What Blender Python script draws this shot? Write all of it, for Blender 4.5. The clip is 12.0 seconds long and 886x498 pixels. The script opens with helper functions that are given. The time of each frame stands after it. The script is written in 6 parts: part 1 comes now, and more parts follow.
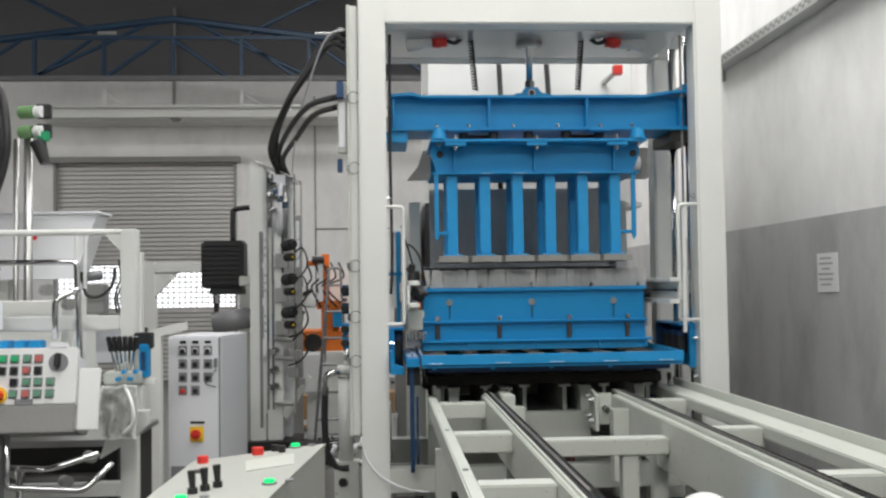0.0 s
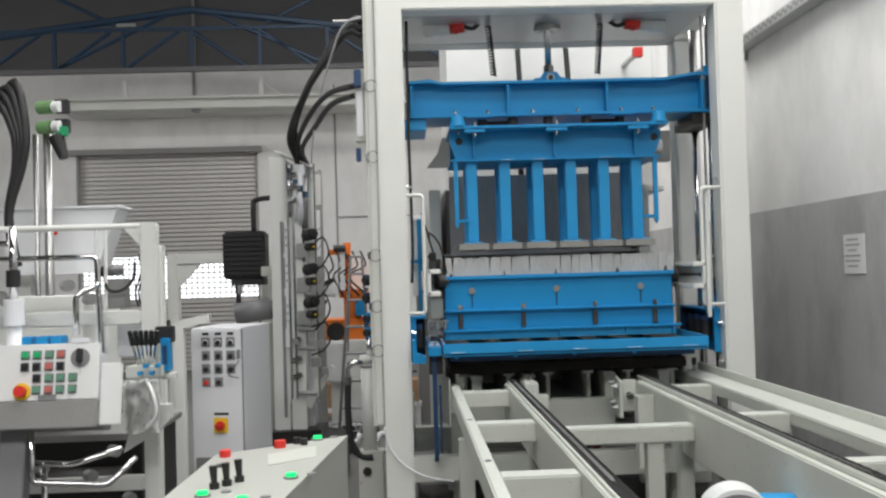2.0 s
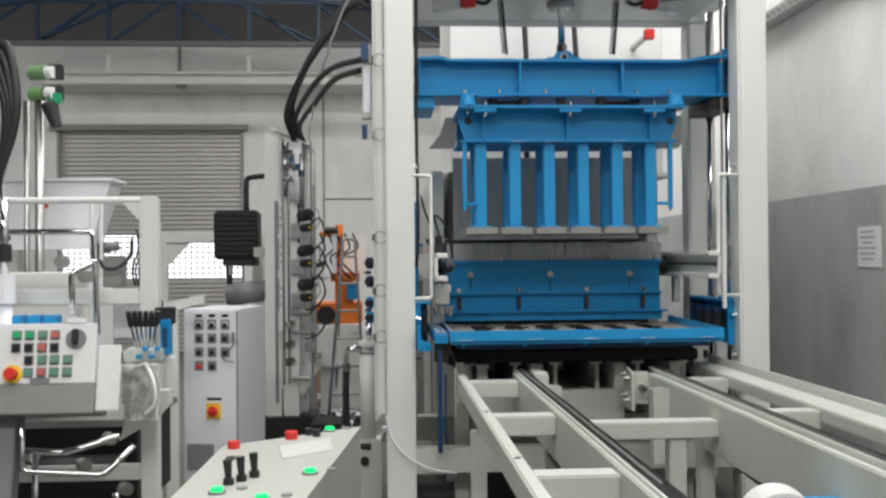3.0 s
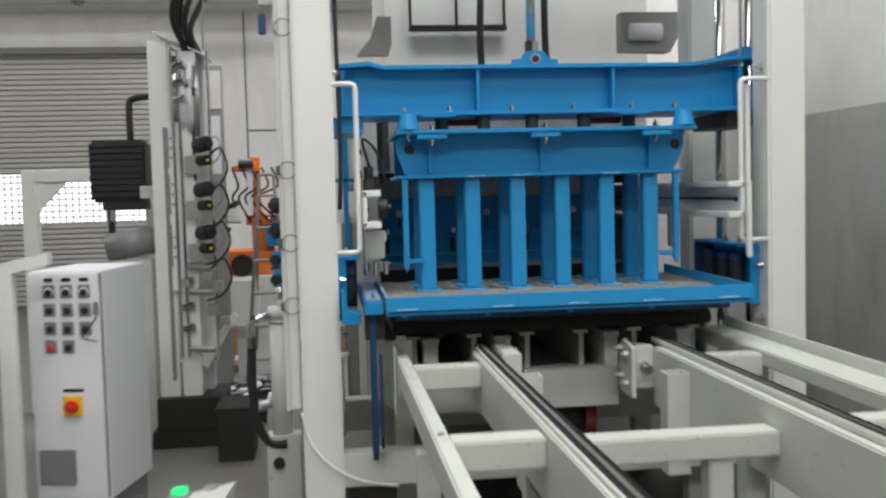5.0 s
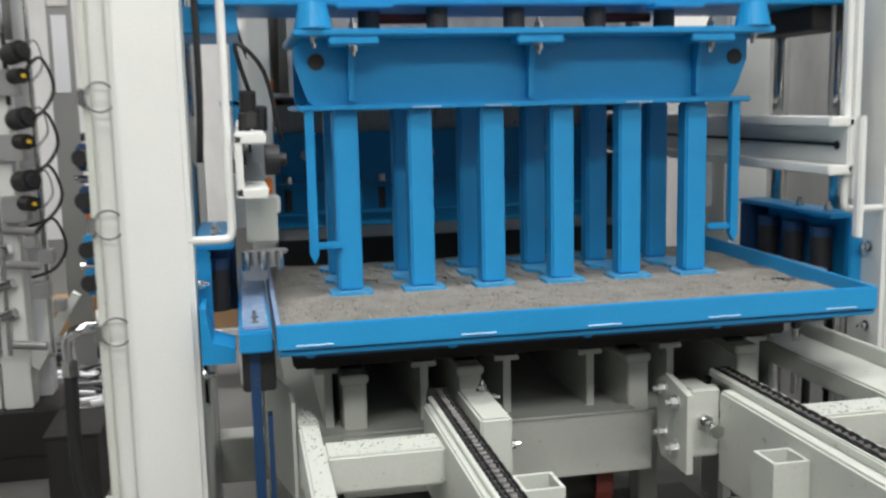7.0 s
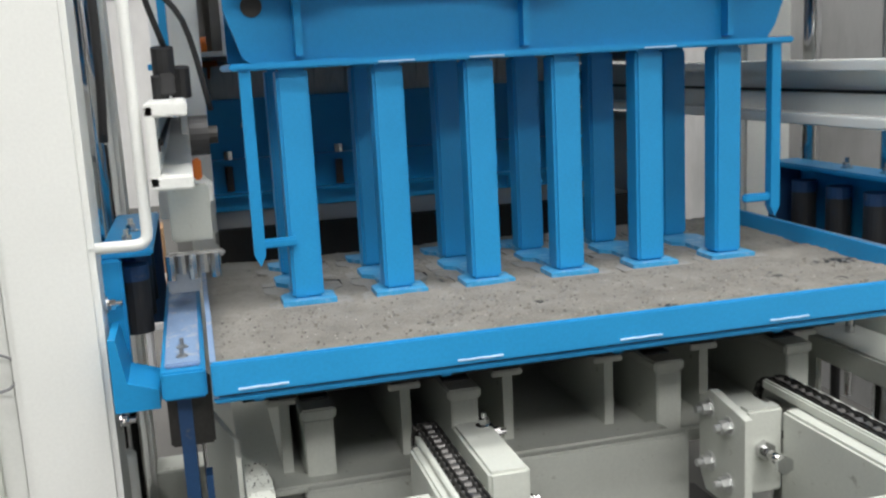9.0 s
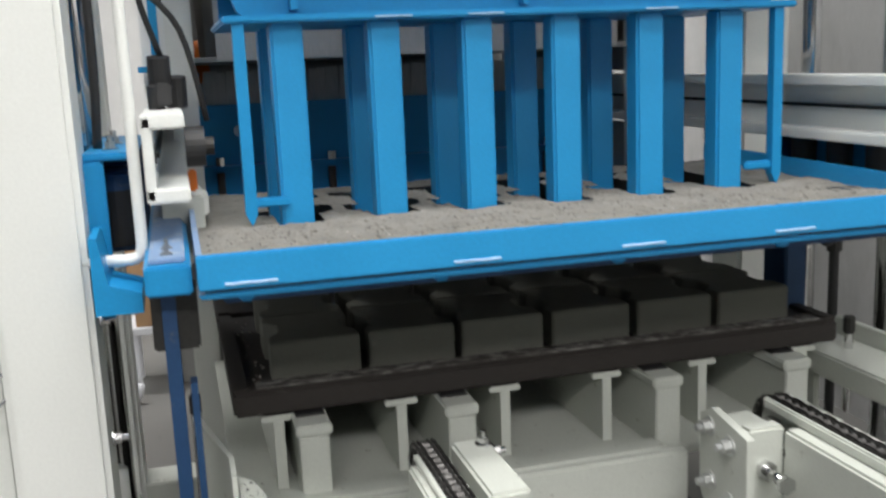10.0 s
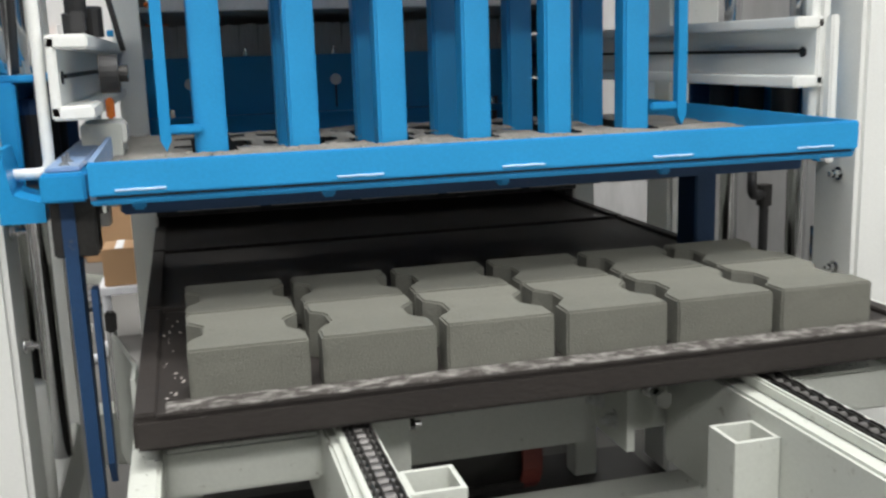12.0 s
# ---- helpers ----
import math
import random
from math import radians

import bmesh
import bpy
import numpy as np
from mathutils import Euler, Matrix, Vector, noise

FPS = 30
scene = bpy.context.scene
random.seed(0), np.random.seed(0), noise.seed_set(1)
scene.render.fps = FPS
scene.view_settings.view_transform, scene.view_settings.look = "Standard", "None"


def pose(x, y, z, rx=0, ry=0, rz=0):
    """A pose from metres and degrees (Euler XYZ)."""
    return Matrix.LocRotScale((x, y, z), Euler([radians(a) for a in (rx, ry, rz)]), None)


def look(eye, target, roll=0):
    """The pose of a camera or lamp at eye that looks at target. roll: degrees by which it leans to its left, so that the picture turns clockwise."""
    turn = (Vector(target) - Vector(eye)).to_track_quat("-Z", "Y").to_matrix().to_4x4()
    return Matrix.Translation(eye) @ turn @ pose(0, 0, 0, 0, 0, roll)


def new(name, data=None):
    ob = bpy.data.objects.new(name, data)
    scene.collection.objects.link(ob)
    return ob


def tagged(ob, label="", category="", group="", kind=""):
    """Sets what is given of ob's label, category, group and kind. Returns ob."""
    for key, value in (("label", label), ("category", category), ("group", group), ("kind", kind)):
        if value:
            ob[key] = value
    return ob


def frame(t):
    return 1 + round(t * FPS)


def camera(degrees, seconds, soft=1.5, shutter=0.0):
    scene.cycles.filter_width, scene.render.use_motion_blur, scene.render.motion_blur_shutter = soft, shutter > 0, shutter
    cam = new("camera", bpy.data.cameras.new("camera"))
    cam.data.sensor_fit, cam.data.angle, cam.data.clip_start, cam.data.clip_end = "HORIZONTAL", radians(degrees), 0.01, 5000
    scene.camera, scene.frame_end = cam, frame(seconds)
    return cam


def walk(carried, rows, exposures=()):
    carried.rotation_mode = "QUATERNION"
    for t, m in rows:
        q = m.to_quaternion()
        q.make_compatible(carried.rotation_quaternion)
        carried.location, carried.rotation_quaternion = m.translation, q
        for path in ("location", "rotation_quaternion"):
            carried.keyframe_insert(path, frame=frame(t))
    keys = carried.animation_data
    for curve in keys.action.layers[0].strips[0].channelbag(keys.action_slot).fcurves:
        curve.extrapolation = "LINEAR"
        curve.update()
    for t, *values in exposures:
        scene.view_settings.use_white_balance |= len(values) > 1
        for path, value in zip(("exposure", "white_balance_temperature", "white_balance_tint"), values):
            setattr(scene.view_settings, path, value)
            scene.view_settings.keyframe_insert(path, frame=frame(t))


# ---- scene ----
cam = camera(48.7, 12.0, soft=2.35, shutter=0.9)
PATH = [
    (0, (0.048, -0.06, 1.491), (0.171, 1.935, 1.568), -0.8),
    (0.5, (0.06, -0.09, 1.498), (0.167, 1.905, 1.571), -0.7),
    (1, (0.057, -0.045, 1.494), (0.165, 1.951, 1.562), -0.6),
    (1.5, (0.048, -0.051, 1.482), (0.138, 1.947, 1.54), -0.6),
    (2, (0.063, -0.027, 1.508), (0.139, 1.971, 1.556), -1.7),
    (2.5, (0.0, 0.067, 1.508), (0.079, 2.066, 1.544), -0.6),
    (3, (-0.1, 0.208, 1.502), (0.022, 2.204, 1.52), -0.5),
    (3.2, (-0.116, 0.25, 1.492), (0.013, 2.246, 1.491), -0.5),
    (5, (0.033, 1.658, 1.518), (0.269, 3.641, 1.4), -1.5),
    (5.5, (0.104, 2.118, 1.542), (0.337, 4.101, 1.426), -1.4),
    (6, (0.125, 2.543, 1.558), (0.438, 4.512, 1.401), -1.2),
    (6.5, (0.166, 3.004, 1.566), (0.521, 4.964, 1.386), -1.7),
    (7, (0.2, 3.31, 1.588), (0.595, 5.248, 1.294), -1.3),
    (8.8, (0.253, 3.827, 1.578), (0.738, 5.731, 1.205), -3.6),
    (9, (0.261, 3.875, 1.576), (0.74, 5.779, 1.198), -3.0),
    (9.5, (0.253, 3.917, 1.593), (0.732, 5.818, 1.199), -2.9),
    (9.7, (0.216, 3.961, 1.656), (0.739, 5.845, 1.232), -2.4),
    (10, (0.244, 3.913, 1.6), (0.751, 5.811, 1.222), -2.4),
    (10.5, (0.268, 3.881, 1.58), (0.757, 5.783, 1.202), -3.0),
    (11, (0.34, 3.821, 1.498), (0.797, 5.735, 1.14), -3.2),
    (11.5, (0.396, 3.772, 1.481), (0.865, 5.679, 1.102), -2.9),
    (12, (0.417, 3.741, 1.475), (0.913, 5.637, 1.081), -1.8),
]
walk(cam, [(t, look(eye, target, roll)) for t, eye, target, roll in PATH], ((0.0, -0.31), (4.5, -0.26), (5.5, -0.2), (7.0, 0.1), (9.5, 0.24), (12.0, 0.32)))

# ---- world and large lights ----
world = bpy.data.worlds.new("World")
scene.world = world
world.use_nodes = True
wn = world.node_tree
sky = wn.nodes.new("ShaderNodeTexSky")
sky.sky_type, sky.sun_disc, sky.sun_elevation, sky.sun_rotation = "NISHITA", False, radians(40), radians(200)
wn.links.new(sky.outputs[0], wn.nodes["Background"].inputs[0])
wn.nodes["Background"].inputs[1].default_value = 0.03


def unseen_lamp(x, y, z, sx, sy, power, tilt=0.0, colour=(1.0, 0.985, 0.96)):
    """An unseen area lamp, added to stand in for daylight in the hall."""
    data = bpy.data.lights.new("daylight", "AREA")
    data.shape, data.size, data.size_y, data.energy, data.color = "RECTANGLE", sx, sy, power, colour
    ob = new("daylight", data)
    ob.matrix_world = pose(x, y, z, tilt, 0, 0)


HALL = (-9.5, 3.0, -7.0, 16.3, 6.6)  # x0, x1, y0, y1, height
unseen_lamp(-0.2, 2.6, 6.55, 5.8, 1.4, 230)
unseen_lamp(-0.8, -2.6, 6.55, 7.0, 1.8, 640)
# next two are added to brighten the rear hall and the bin front
unseen_lamp(0.0, 9.6, 6.55, 4.8, 1.2, 420)
unseen_lamp(1.0, 4.8, 6.55, 3.2, 1.0, 190)
unseen_lamp(-1.0, -6.9, 4.0, 6.0, 1.6, 10, 90)
# unseen lamp on the west side, added to brighten the east wall
west = bpy.data.lights.new("daylight", "AREA")
west.shape, west.size, west.size_y, west.energy, west.color = "RECTANGLE", 8.0, 1.6, 190, (1.0, 0.985, 0.96)
new("daylight", west).matrix_world = look((-9.35, 10.5, 4.6), (0.0, 9.0, 3.6)) 

# ---- materials ----


def material(name, colour, rough=0.5, metal=0.0, grain=0.06, scale=18.0, fine=160.0, bump=0.05, wear=None, wear_at=0.66, spec=0.5,
             random_tint=0.0, stretch=(1, 1, 1), coat=0.0, wear_soft=0.1, wear_detail=8):
    """A surface with broad stains, fine grain and relief, and rubbed or dirty spots of a second colour."""
    m = bpy.data.materials.new(name)
    m.use_nodes = True
    n, l = m.node_tree.nodes, m.node_tree.links
    b = n["Principled BSDF"]
    co = n.new("ShaderNodeTexCoord")
    mp = n.new("ShaderNodeMapping")
    mp.inputs["Scale"].default_value = stretch
    l.new(co.outputs["Object"], mp.inputs[0])
    big = n.new("ShaderNodeTexNoise")
    big.inputs["Scale"].default_value, big.inputs["Detail"].default_value = scale / 8, 5
    small = n.new("ShaderNodeTexNoise")
    small.inputs["Scale"].default_value, small.inputs["Detail"].default_value = fine, 3
    l.new(mp.outputs[0], big.inputs[0]), l.new(mp.outputs[0], small.inputs[0])
    add = n.new("ShaderNodeMath")
    add.operation = "ADD"
    l.new(big.outputs[0], add.inputs[0]), l.new(small.outputs[0], add.inputs[1])
    mr = n.new("ShaderNodeMapRange")
    mr.inputs[1].default_value, mr.inputs[2].default_value = 0.6, 1.4
    mr.inputs[3].default_value, mr.inputs[4].default_value = 1 - grain, 1 + grain
    l.new(add.outputs[0], mr.inputs[0])
    mix = n.new("ShaderNodeMix")
    mix.data_type, mix.blend_type = "RGBA", "MULTIPLY"
    mix.inputs[0].default_value = 1
    mix.inputs[6].default_value = (*colour, 1)
    l.new(mr.outputs[0], mix.inputs[7])
    out = mix.outputs[2]
    if random_tint:
        info = n.new("ShaderNodeObjectInfo")
        rr = n.new("ShaderNodeMapRange")
        rr.inputs[3].default_value, rr.inputs[4].default_value = 1 - random_tint, 1 + random_tint
        l.new(info.outputs["Random"], rr.inputs[0])
        mx = n.new("ShaderNodeMix")
        mx.data_type, mx.blend_type = "RGBA", "MULTIPLY"
        mx.inputs[0].default_value = 1
        l.new(out, mx.inputs[6]), l.new(rr.outputs[0], mx.inputs[7])
        out = mx.outputs[2]
    if wear:
        spots = n.new("ShaderNodeTexNoise")
        spots.inputs["Scale"].default_value, spots.inputs["Detail"].default_value = scale, wear_detail
        spots.inputs["Roughness"].default_value = 0.65
        l.new(mp.outputs[0], spots.inputs[0])
        ramp = n.new("ShaderNodeValToRGB")
        ramp.color_ramp.elements[0].position, ramp.color_ramp.elements[1].position = wear_at, wear_at + wear_soft
        l.new(spots.outputs[0], ramp.inputs[0])
        mw = n.new("ShaderNodeMix")
        mw.data_type = "RGBA"
        mw.inputs[7].default_value = (*wear, 1)
        l.new(ramp.outputs[0], mw.inputs[0]), l.new(out, mw.inputs[6])
        out = mw.outputs[2]
    l.new(out, b.inputs["Base Color"])
    rg = n.new("ShaderNodeMapRange")
    rg.inputs[3].default_value, rg.inputs[4].default_value = max(0.03, rough - 0.08), min(1, rough + 0.1)
    l.new(big.outputs[0], rg.inputs[0])
    l.new(rg.outputs[0], b.inputs["Roughness"])
    b.inputs["Metallic"].default_value = metal
    b.inputs["Specular IOR Level"].default_value = spec
    b.inputs["Coat Weight"].default_value = coat
    if bump:
        bp = n.new("ShaderNodeBump")
        bp.inputs["Strength"].default_value, bp.inputs["Distance"].default_value = bump, 0.004
        l.new(add.outputs[0], bp.inputs["Height"])
        l.new(bp.outputs[0], b.inputs["Normal"])
    return m


def glowing(name, colour, strength):
    m = bpy.data.materials.new(name)
    m.use_nodes = True
    b = m.node_tree.nodes["Principled BSDF"]
    b.inputs["Base Color"].default_value = (*colour, 1)
    b.inputs["Emission Color"].default_value = (*colour, 1)
    b.inputs["Emission Strength"].default_value = strength
    return m


WHITE = material("white_machine_paint", (0.74, 0.75, 0.72), 0.42, grain=0.05, wear=(0.42, 0.41, 0.37), wear_at=0.70, scale=22)
RAILW = material("pale_green_white_paint", (0.56, 0.58, 0.53), 0.45, grain=0.07, wear=(0.26, 0.25, 0.21), wear_at=0.63, scale=34)
BLUE = material("blue_enamel", (0.014, 0.250, 0.535), 0.36, grain=0.08, wear=(0.05, 0.13, 0.26), wear_at=0.70, scale=26, spec=0.32)
BLUEW = material("scuffed_blue_enamel", (0.018, 0.278, 0.585), 0.4, grain=0.1, wear=(0.30, 0.33, 0.36), wear_at=0.72, scale=40, spec=0.36)
# dirt-spotted blue, darkened to carry the shade of low and rear parts
DARKBLUE = material("dirty_shaded_blue_steel", (0.010, 0.048, 0.13), 0.55, grain=0.18, wear=(0.10, 0.10, 0.10), wear_at=0.62, scale=20)
STEEL = material("bare_steel", (0.42, 0.42, 0.41), 0.34, 0.9, grain=0.1, scale=24)
CHROME = material("chromed_rod", (0.62, 0.62, 0.62), 0.12, 1.0, grain=0.04, bump=0.0)
ZINC = material("galvanised_sheet", (0.55, 0.56, 0.56), 0.36, 0.75, grain=0.1, scale=12)
CHAINR = material("worn_chain_roller", (0.16, 0.155, 0.15), 0.4, 0.8, grain=0.2)
BRIGHTZINC = material("bright_zinc_plating", (0.62, 0.63, 0.62), 0.3, 0.7, grain=0.1)
GREYSHEET = material("grey_sheet_steel", (0.30, 0.30, 0.29), 0.5, 0.3, grain=0.1, scale=14)
DULLSTEEL = material("dull_bare_steel_sheet", (0.46, 0.46, 0.455), 0.5, 0.25, grain=0.12, scale=9, wear=(0.28, 0.28, 0.275), wear_at=0.5, wear_soft=0.3, stretch=(1, 1, 0.25))
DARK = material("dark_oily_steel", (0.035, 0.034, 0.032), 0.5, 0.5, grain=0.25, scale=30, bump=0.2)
BLACK = material("black_rubber", (0.018, 0.018, 0.019), 0.55, grain=0.15, scale=30)
BROWN = material("worn_brown_pallet", (0.022, 0.0175, 0.015), 0.72, grain=0.3, scale=30, wear=(0.13, 0.12, 0.11), wear_at=0.66, bump=0.3, stretch=(0.3, 1, 1))
DUSTY = material("dusty_pallet_edge", (0.045, 0.039, 0.035), 0.8, grain=0.3, scale=46, wear=(0.30, 0.29, 0.27), wear_at=0.44, wear_soft=0.22, bump=0.3, stretch=(0.6, 1, 1))
CONCRETE = material("fresh_concrete", (0.166, 0.167, 0.143), 0.93, grain=0.2, scale=48, fine=320, bump=0.6, wear=(0.125, 0.12, 0.105), wear_at=0.58, wear_soft=0.2, random_tint=0.07, spec=0.2)
SAND = material("damp_sand_and_gravel", (0.255, 0.243, 0.22), 0.95, grain=0.32, scale=90, fine=380, bump=1.0, wear=(0.10, 0.095, 0.085), wear_at=0.62, spec=0.2)
PEBBLED = material("dark_pebble", (0.09, 0.085, 0.08), 0.8, grain=0.2)
PEBBLEL = material("pale_pebble", (0.46, 0.44, 0.40), 0.8, grain=0.2)
DUST = material("pale_cement_dust", (0.42, 0.40, 0.37), 0.95, grain=0.3, scale=80, bump=0.6, spec=0.2)
CABINET = material("pale_grey_powder_coat", (0.76, 0.77, 0.80), 0.45, grain=0.03, scale=10)
PANELW = material("white_panel_lacquer", (0.78, 0.79, 0.78), 0.4, grain=0.03, scale=10)
FLOOR = material("grey_concrete_floor", (0.15, 0.147, 0.14), 0.6, grain=0.16, scale=10, wear=(0.10, 0.10, 0.095), wear_at=0.62, bump=0.1)
WALLW = material("white_plaster", (0.82, 0.82, 0.81), 0.75, grain=0.03, scale=1.6, fine=50, bump=0.06, wear=(0.66, 0.66, 0.65), wear_at=0.42, wear_soft=0.4, wear_detail=4, stretch=(1, 1, 0.6))
WALLG = material("grey_wall_paint", (0.47, 0.475, 0.475), 0.55, grain=0.05, scale=2.0, fine=50, bump=0.06, wear=(0.30, 0.30, 0.295), wear_at=0.42, wear_soft=0.36, wear_detail=4, stretch=(1, 1, 0.5))
ROOF = material("dark_roof_sheet", (0.11, 0.11, 0.115), 0.7, grain=0.1, scale=6)
TRUSS = material("blue_truss_paint", (0.010, 0.035, 0.075), 0.5, grain=0.1)
SHUT = material("shutter_aluminium", (0.68, 0.665, 0.64), 0.42, 0.45, grain=0.12, scale=8, stretch=(0.25, 1, 1))
ORANGE = material("orange_paint", (0.80, 0.20, 0.02), 0.45, grain=0.06)
OXIDE = material("red_oxide_paint", (0.16, 0.03, 0.022), 0.6, grain=0.2)
RED = material("red_plastic", (0.70, 0.035, 0.025), 0.35, grain=0.03)
YELLOW = material("yellow_plastic", (0.85, 0.55, 0.03), 0.4, grain=0.03)
GREEN = material("green_plastic", (0.02, 0.32, 0.14), 0.4, grain=0.05)
VALVEG = material("green_valve_paint", (0.17, 0.32, 0.14), 0.45, grain=0.08)
GREYP = material("grey_plastic", (0.22, 0.22, 0.23), 0.4, grain=0.05)
BRISTLE = material("white_plastic_curtain", (0.44, 0.44, 0.43), 0.5, grain=0.2, scale=60, wear=(0.20, 0.20, 0.21), wear_at=0.64, stretch=(1, 1, 0.12))
DESK = material("grey_console_paint", (0.43, 0.44, 0.405), 0.45, grain=0.05, scale=14, wear=(0.30, 0.30, 0.27), wear_at=0.66)
TAMPER = material("dusty_tamper_steel", (0.26, 0.255, 0.24), 0.8, grain=0.22, scale=60, wear=(0.13, 0.125, 0.115), wear_at=0.56, wear_soft=0.2, bump=0.4)
SHOE = material("rubbed_bright_blue_paint", (0.045, 0.31, 0.58), 0.42, grain=0.12, scale=40, wear=(0.30, 0.46, 0.62), wear_at=0.52, wear_soft=0.2)
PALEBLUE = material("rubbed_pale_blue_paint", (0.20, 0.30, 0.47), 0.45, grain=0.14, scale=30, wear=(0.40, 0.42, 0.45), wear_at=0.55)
PLASTIC = material("creased_white_plastic_film", (0.66, 0.67, 0.65), 0.25, grain=0.06, scale=30, wear=(0.45, 0.46, 0.45), wear_at=0.55)
CARD = material("brown_cardboard", (0.42, 0.26, 0.14), 0.85, grain=0.08)
PAPER = material("white_paper", (0.80, 0.80, 0.80), 0.8, grain=0.02)
PAPERINK = material("grey_print", (0.36, 0.36, 0.37), 0.8, grain=0.02)
CHALK = material("pale_blue_weld", (0.34, 0.55, 0.74), 0.5, grain=0.2, scale=80, bump=0.5)
SPRING = material("brown_rubber_buffer", (0.045, 0.035, 0.03), 0.6, grain=0.2)
LITGREEN = glowing("lit_green_lens", (0.0, 0.62, 0.16), 1.3)
OUTSIDE = glowing("bright_daylight_outside", (0.95, 0.97, 1.0), 2.6)

# ---- mesh helpers ----


def box(bm, x0, x1, y0, y1, z0, z1, bevel=0.004):
    res = bmesh.ops.create_cube(bm, size=1, matrix=Matrix.LocRotScale(((x0 + x1) / 2, (y0 + y1) / 2, (z0 + z1) / 2), None, (abs(x1 - x0), abs(y1 - y0), abs(z1 - z0))))
    if bevel:
        edges = list({e for v in res["verts"] for e in v.link_edges})
        bmesh.ops.bevel(bm, geom=edges, offset=min(bevel, 0.3 * min(abs(x1 - x0), abs(y1 - y0), abs(z1 - z0))), segments=2, affect="EDGES")
    return bm


def rod(bm, a, b, r, seg=14, r2=None):
    a, b = Vector(a), Vector(b)
    m = Matrix.Translation((a + b) / 2) @ (b - a).to_track_quat("Z", "Y").to_matrix().to_4x4()
    bmesh.ops.create_cone(bm, cap_ends=True, segments=seg, radius1=r, radius2=r if r2 is None else r2, depth=(b - a).length, matrix=m)
    return bm


def prism(bm, outline, axis, a, b):
    """An outline in the plane across the axis, drawn out from a to b along it."""
    def at(p, q):
        return {"x": (q, *p), "y": (p[0], q, p[1]), "z": (*p, q)}[axis]
    lo, hi = [bm.verts.new(at(p, a)) for p in outline], [bm.verts.new(at(p, b)) for p in outline]
    k = len(outline)
    bm.faces.new(lo), bm.faces.new(hi[::-1])
    for i in range(k):
        bm.faces.new((lo[i], hi[i], hi[(i + 1) % k], lo[(i + 1) % k]))
    bmesh.ops.recalc_face_normals(bm, faces=bm.faces)
    return bm


def sweep(bm, points, r, seg=8, smooth=5):
    """A bent tube through the points."""
    p = [Vector(q) for q in points]
    if smooth > 1 and len(p) > 2:
        line = []
        for i in range(len(p) - 1):
            a, b, c, d = p[max(i - 1, 0)], p[i], p[i + 1], p[min(i + 2, len(p) - 1)]
            for k in range(smooth):
                u = k / smooth
                line.append(0.5 * (2 * b + (c - a) * u + (2 * a - 5 * b + 4 * c - d) * u * u + (3 * b - a - 3 * c + d) * u ** 3))
        line.append(p[-1])
        p = line
    rings, side = [], None
    for i, q in enumerate(p):
        t = (p[min(i + 1, len(p) - 1)] - p[max(i - 1, 0)]).normalized()
        if side is None:
            side = t.orthogonal().normalized()
        side = (side - t * side.dot(t)).normalized()
        up = t.cross(side)
        rings.append([bm.verts.new(q + r * (math.cos(2 * math.pi * k / seg) * side + math.sin(2 * math.pi * k / seg) * up)) for k in range(seg)])
    for r0, r1 in zip(rings, rings[1:]):
        for k in range(seg):
            bm.faces.new((r0[k], r0[(k + 1) % seg], r1[(k + 1) % seg], r1[k]))
    bm.faces.new(rings[0][::-1]), bm.faces.new(rings[-1])
    return bm


def bent(bm, points, r, seg=8):
    """A tube with straight runs and tight corners."""
    p = [Vector(q) for q in points]
    line = [p[0]]
    for a, b, c in zip(p, p[1:], p[2:]):
        cut = min(2.2 * r, (b - a).length / 2.1, (c - b).length / 2.1)
        s, e = b + (a - b).normalized() * cut, b + (c - b).normalized() * cut
        for k in range(5):
            u = k / 4
            line.append((1 - u) ** 2 * s + 2 * u * (1 - u) * b + u * u * e)
    return sweep(bm, line + [p[-1]], r, seg, 1)


def part(name, bm, mat, parent=None, label="", smooth=False):
    mesh = bpy.data.meshes.new(name)
    bm.to_mesh(mesh)
    bm.free()
    mesh.materials.append(mat)
    if smooth:
        mesh.polygons.foreach_set("use_smooth", [True] * len(mesh.polygons))
    ob = new(name, mesh)
    if parent:
        ob.parent = parent
    return tagged(ob, label)


def B(*a, bevel=0.004):
    return box(bmesh.new(), *a, bevel=bevel)


def R(*a, **k):
    return rod(bmesh.new(), *a, **k)


def thing(name, label, category, at=(0, 0, 0), group="", kind=""):
    ob = new(name)
    ob.location = at
    return tagged(ob, label, category, group, kind)


def shared(name, mesh, parent, at, label="", turn=(0, 0, 0)):
    """One more piece on a mesh that alike pieces share."""
    ob = new(name, mesh)
    ob.parent = parent
    ob.matrix_basis = pose(*at, *turn)
    return tagged(ob, label)


def mesh_of(name, bm, mat, smooth=False):
    mesh = bpy.data.meshes.new(name)
    bm.to_mesh(mesh)
    bm.free()
    mesh.materials.append(mat)
    if smooth:
        mesh.polygons.foreach_set("use_smooth", [True] * len(mesh.polygons))
    return mesh


def bolt_bm(r=0.011, h=0.016):
    bm = bmesh.new()
    rod(bm, (0, 0, 0), (0, 0, 0.003), r * 1.5, 14)
    rod(bm, (0, 0, 0.003), (0, 0, h), r, 6)
    rod(bm, (0, 0, h), (0, 0, h + 0.012), r * 0.55, 10)
    return bm


BOLT = mesh_of("bolt", bolt_bm(), CHROME)
SMALL_BOLT = mesh_of("bolt", bolt_bm(0.007, 0.006), STEEL)
UP, DOWN = (0, 0, 0), (180, 0, 0)

# ---- the hall ----
X0, X1, Y0, Y1, TOP = HALL


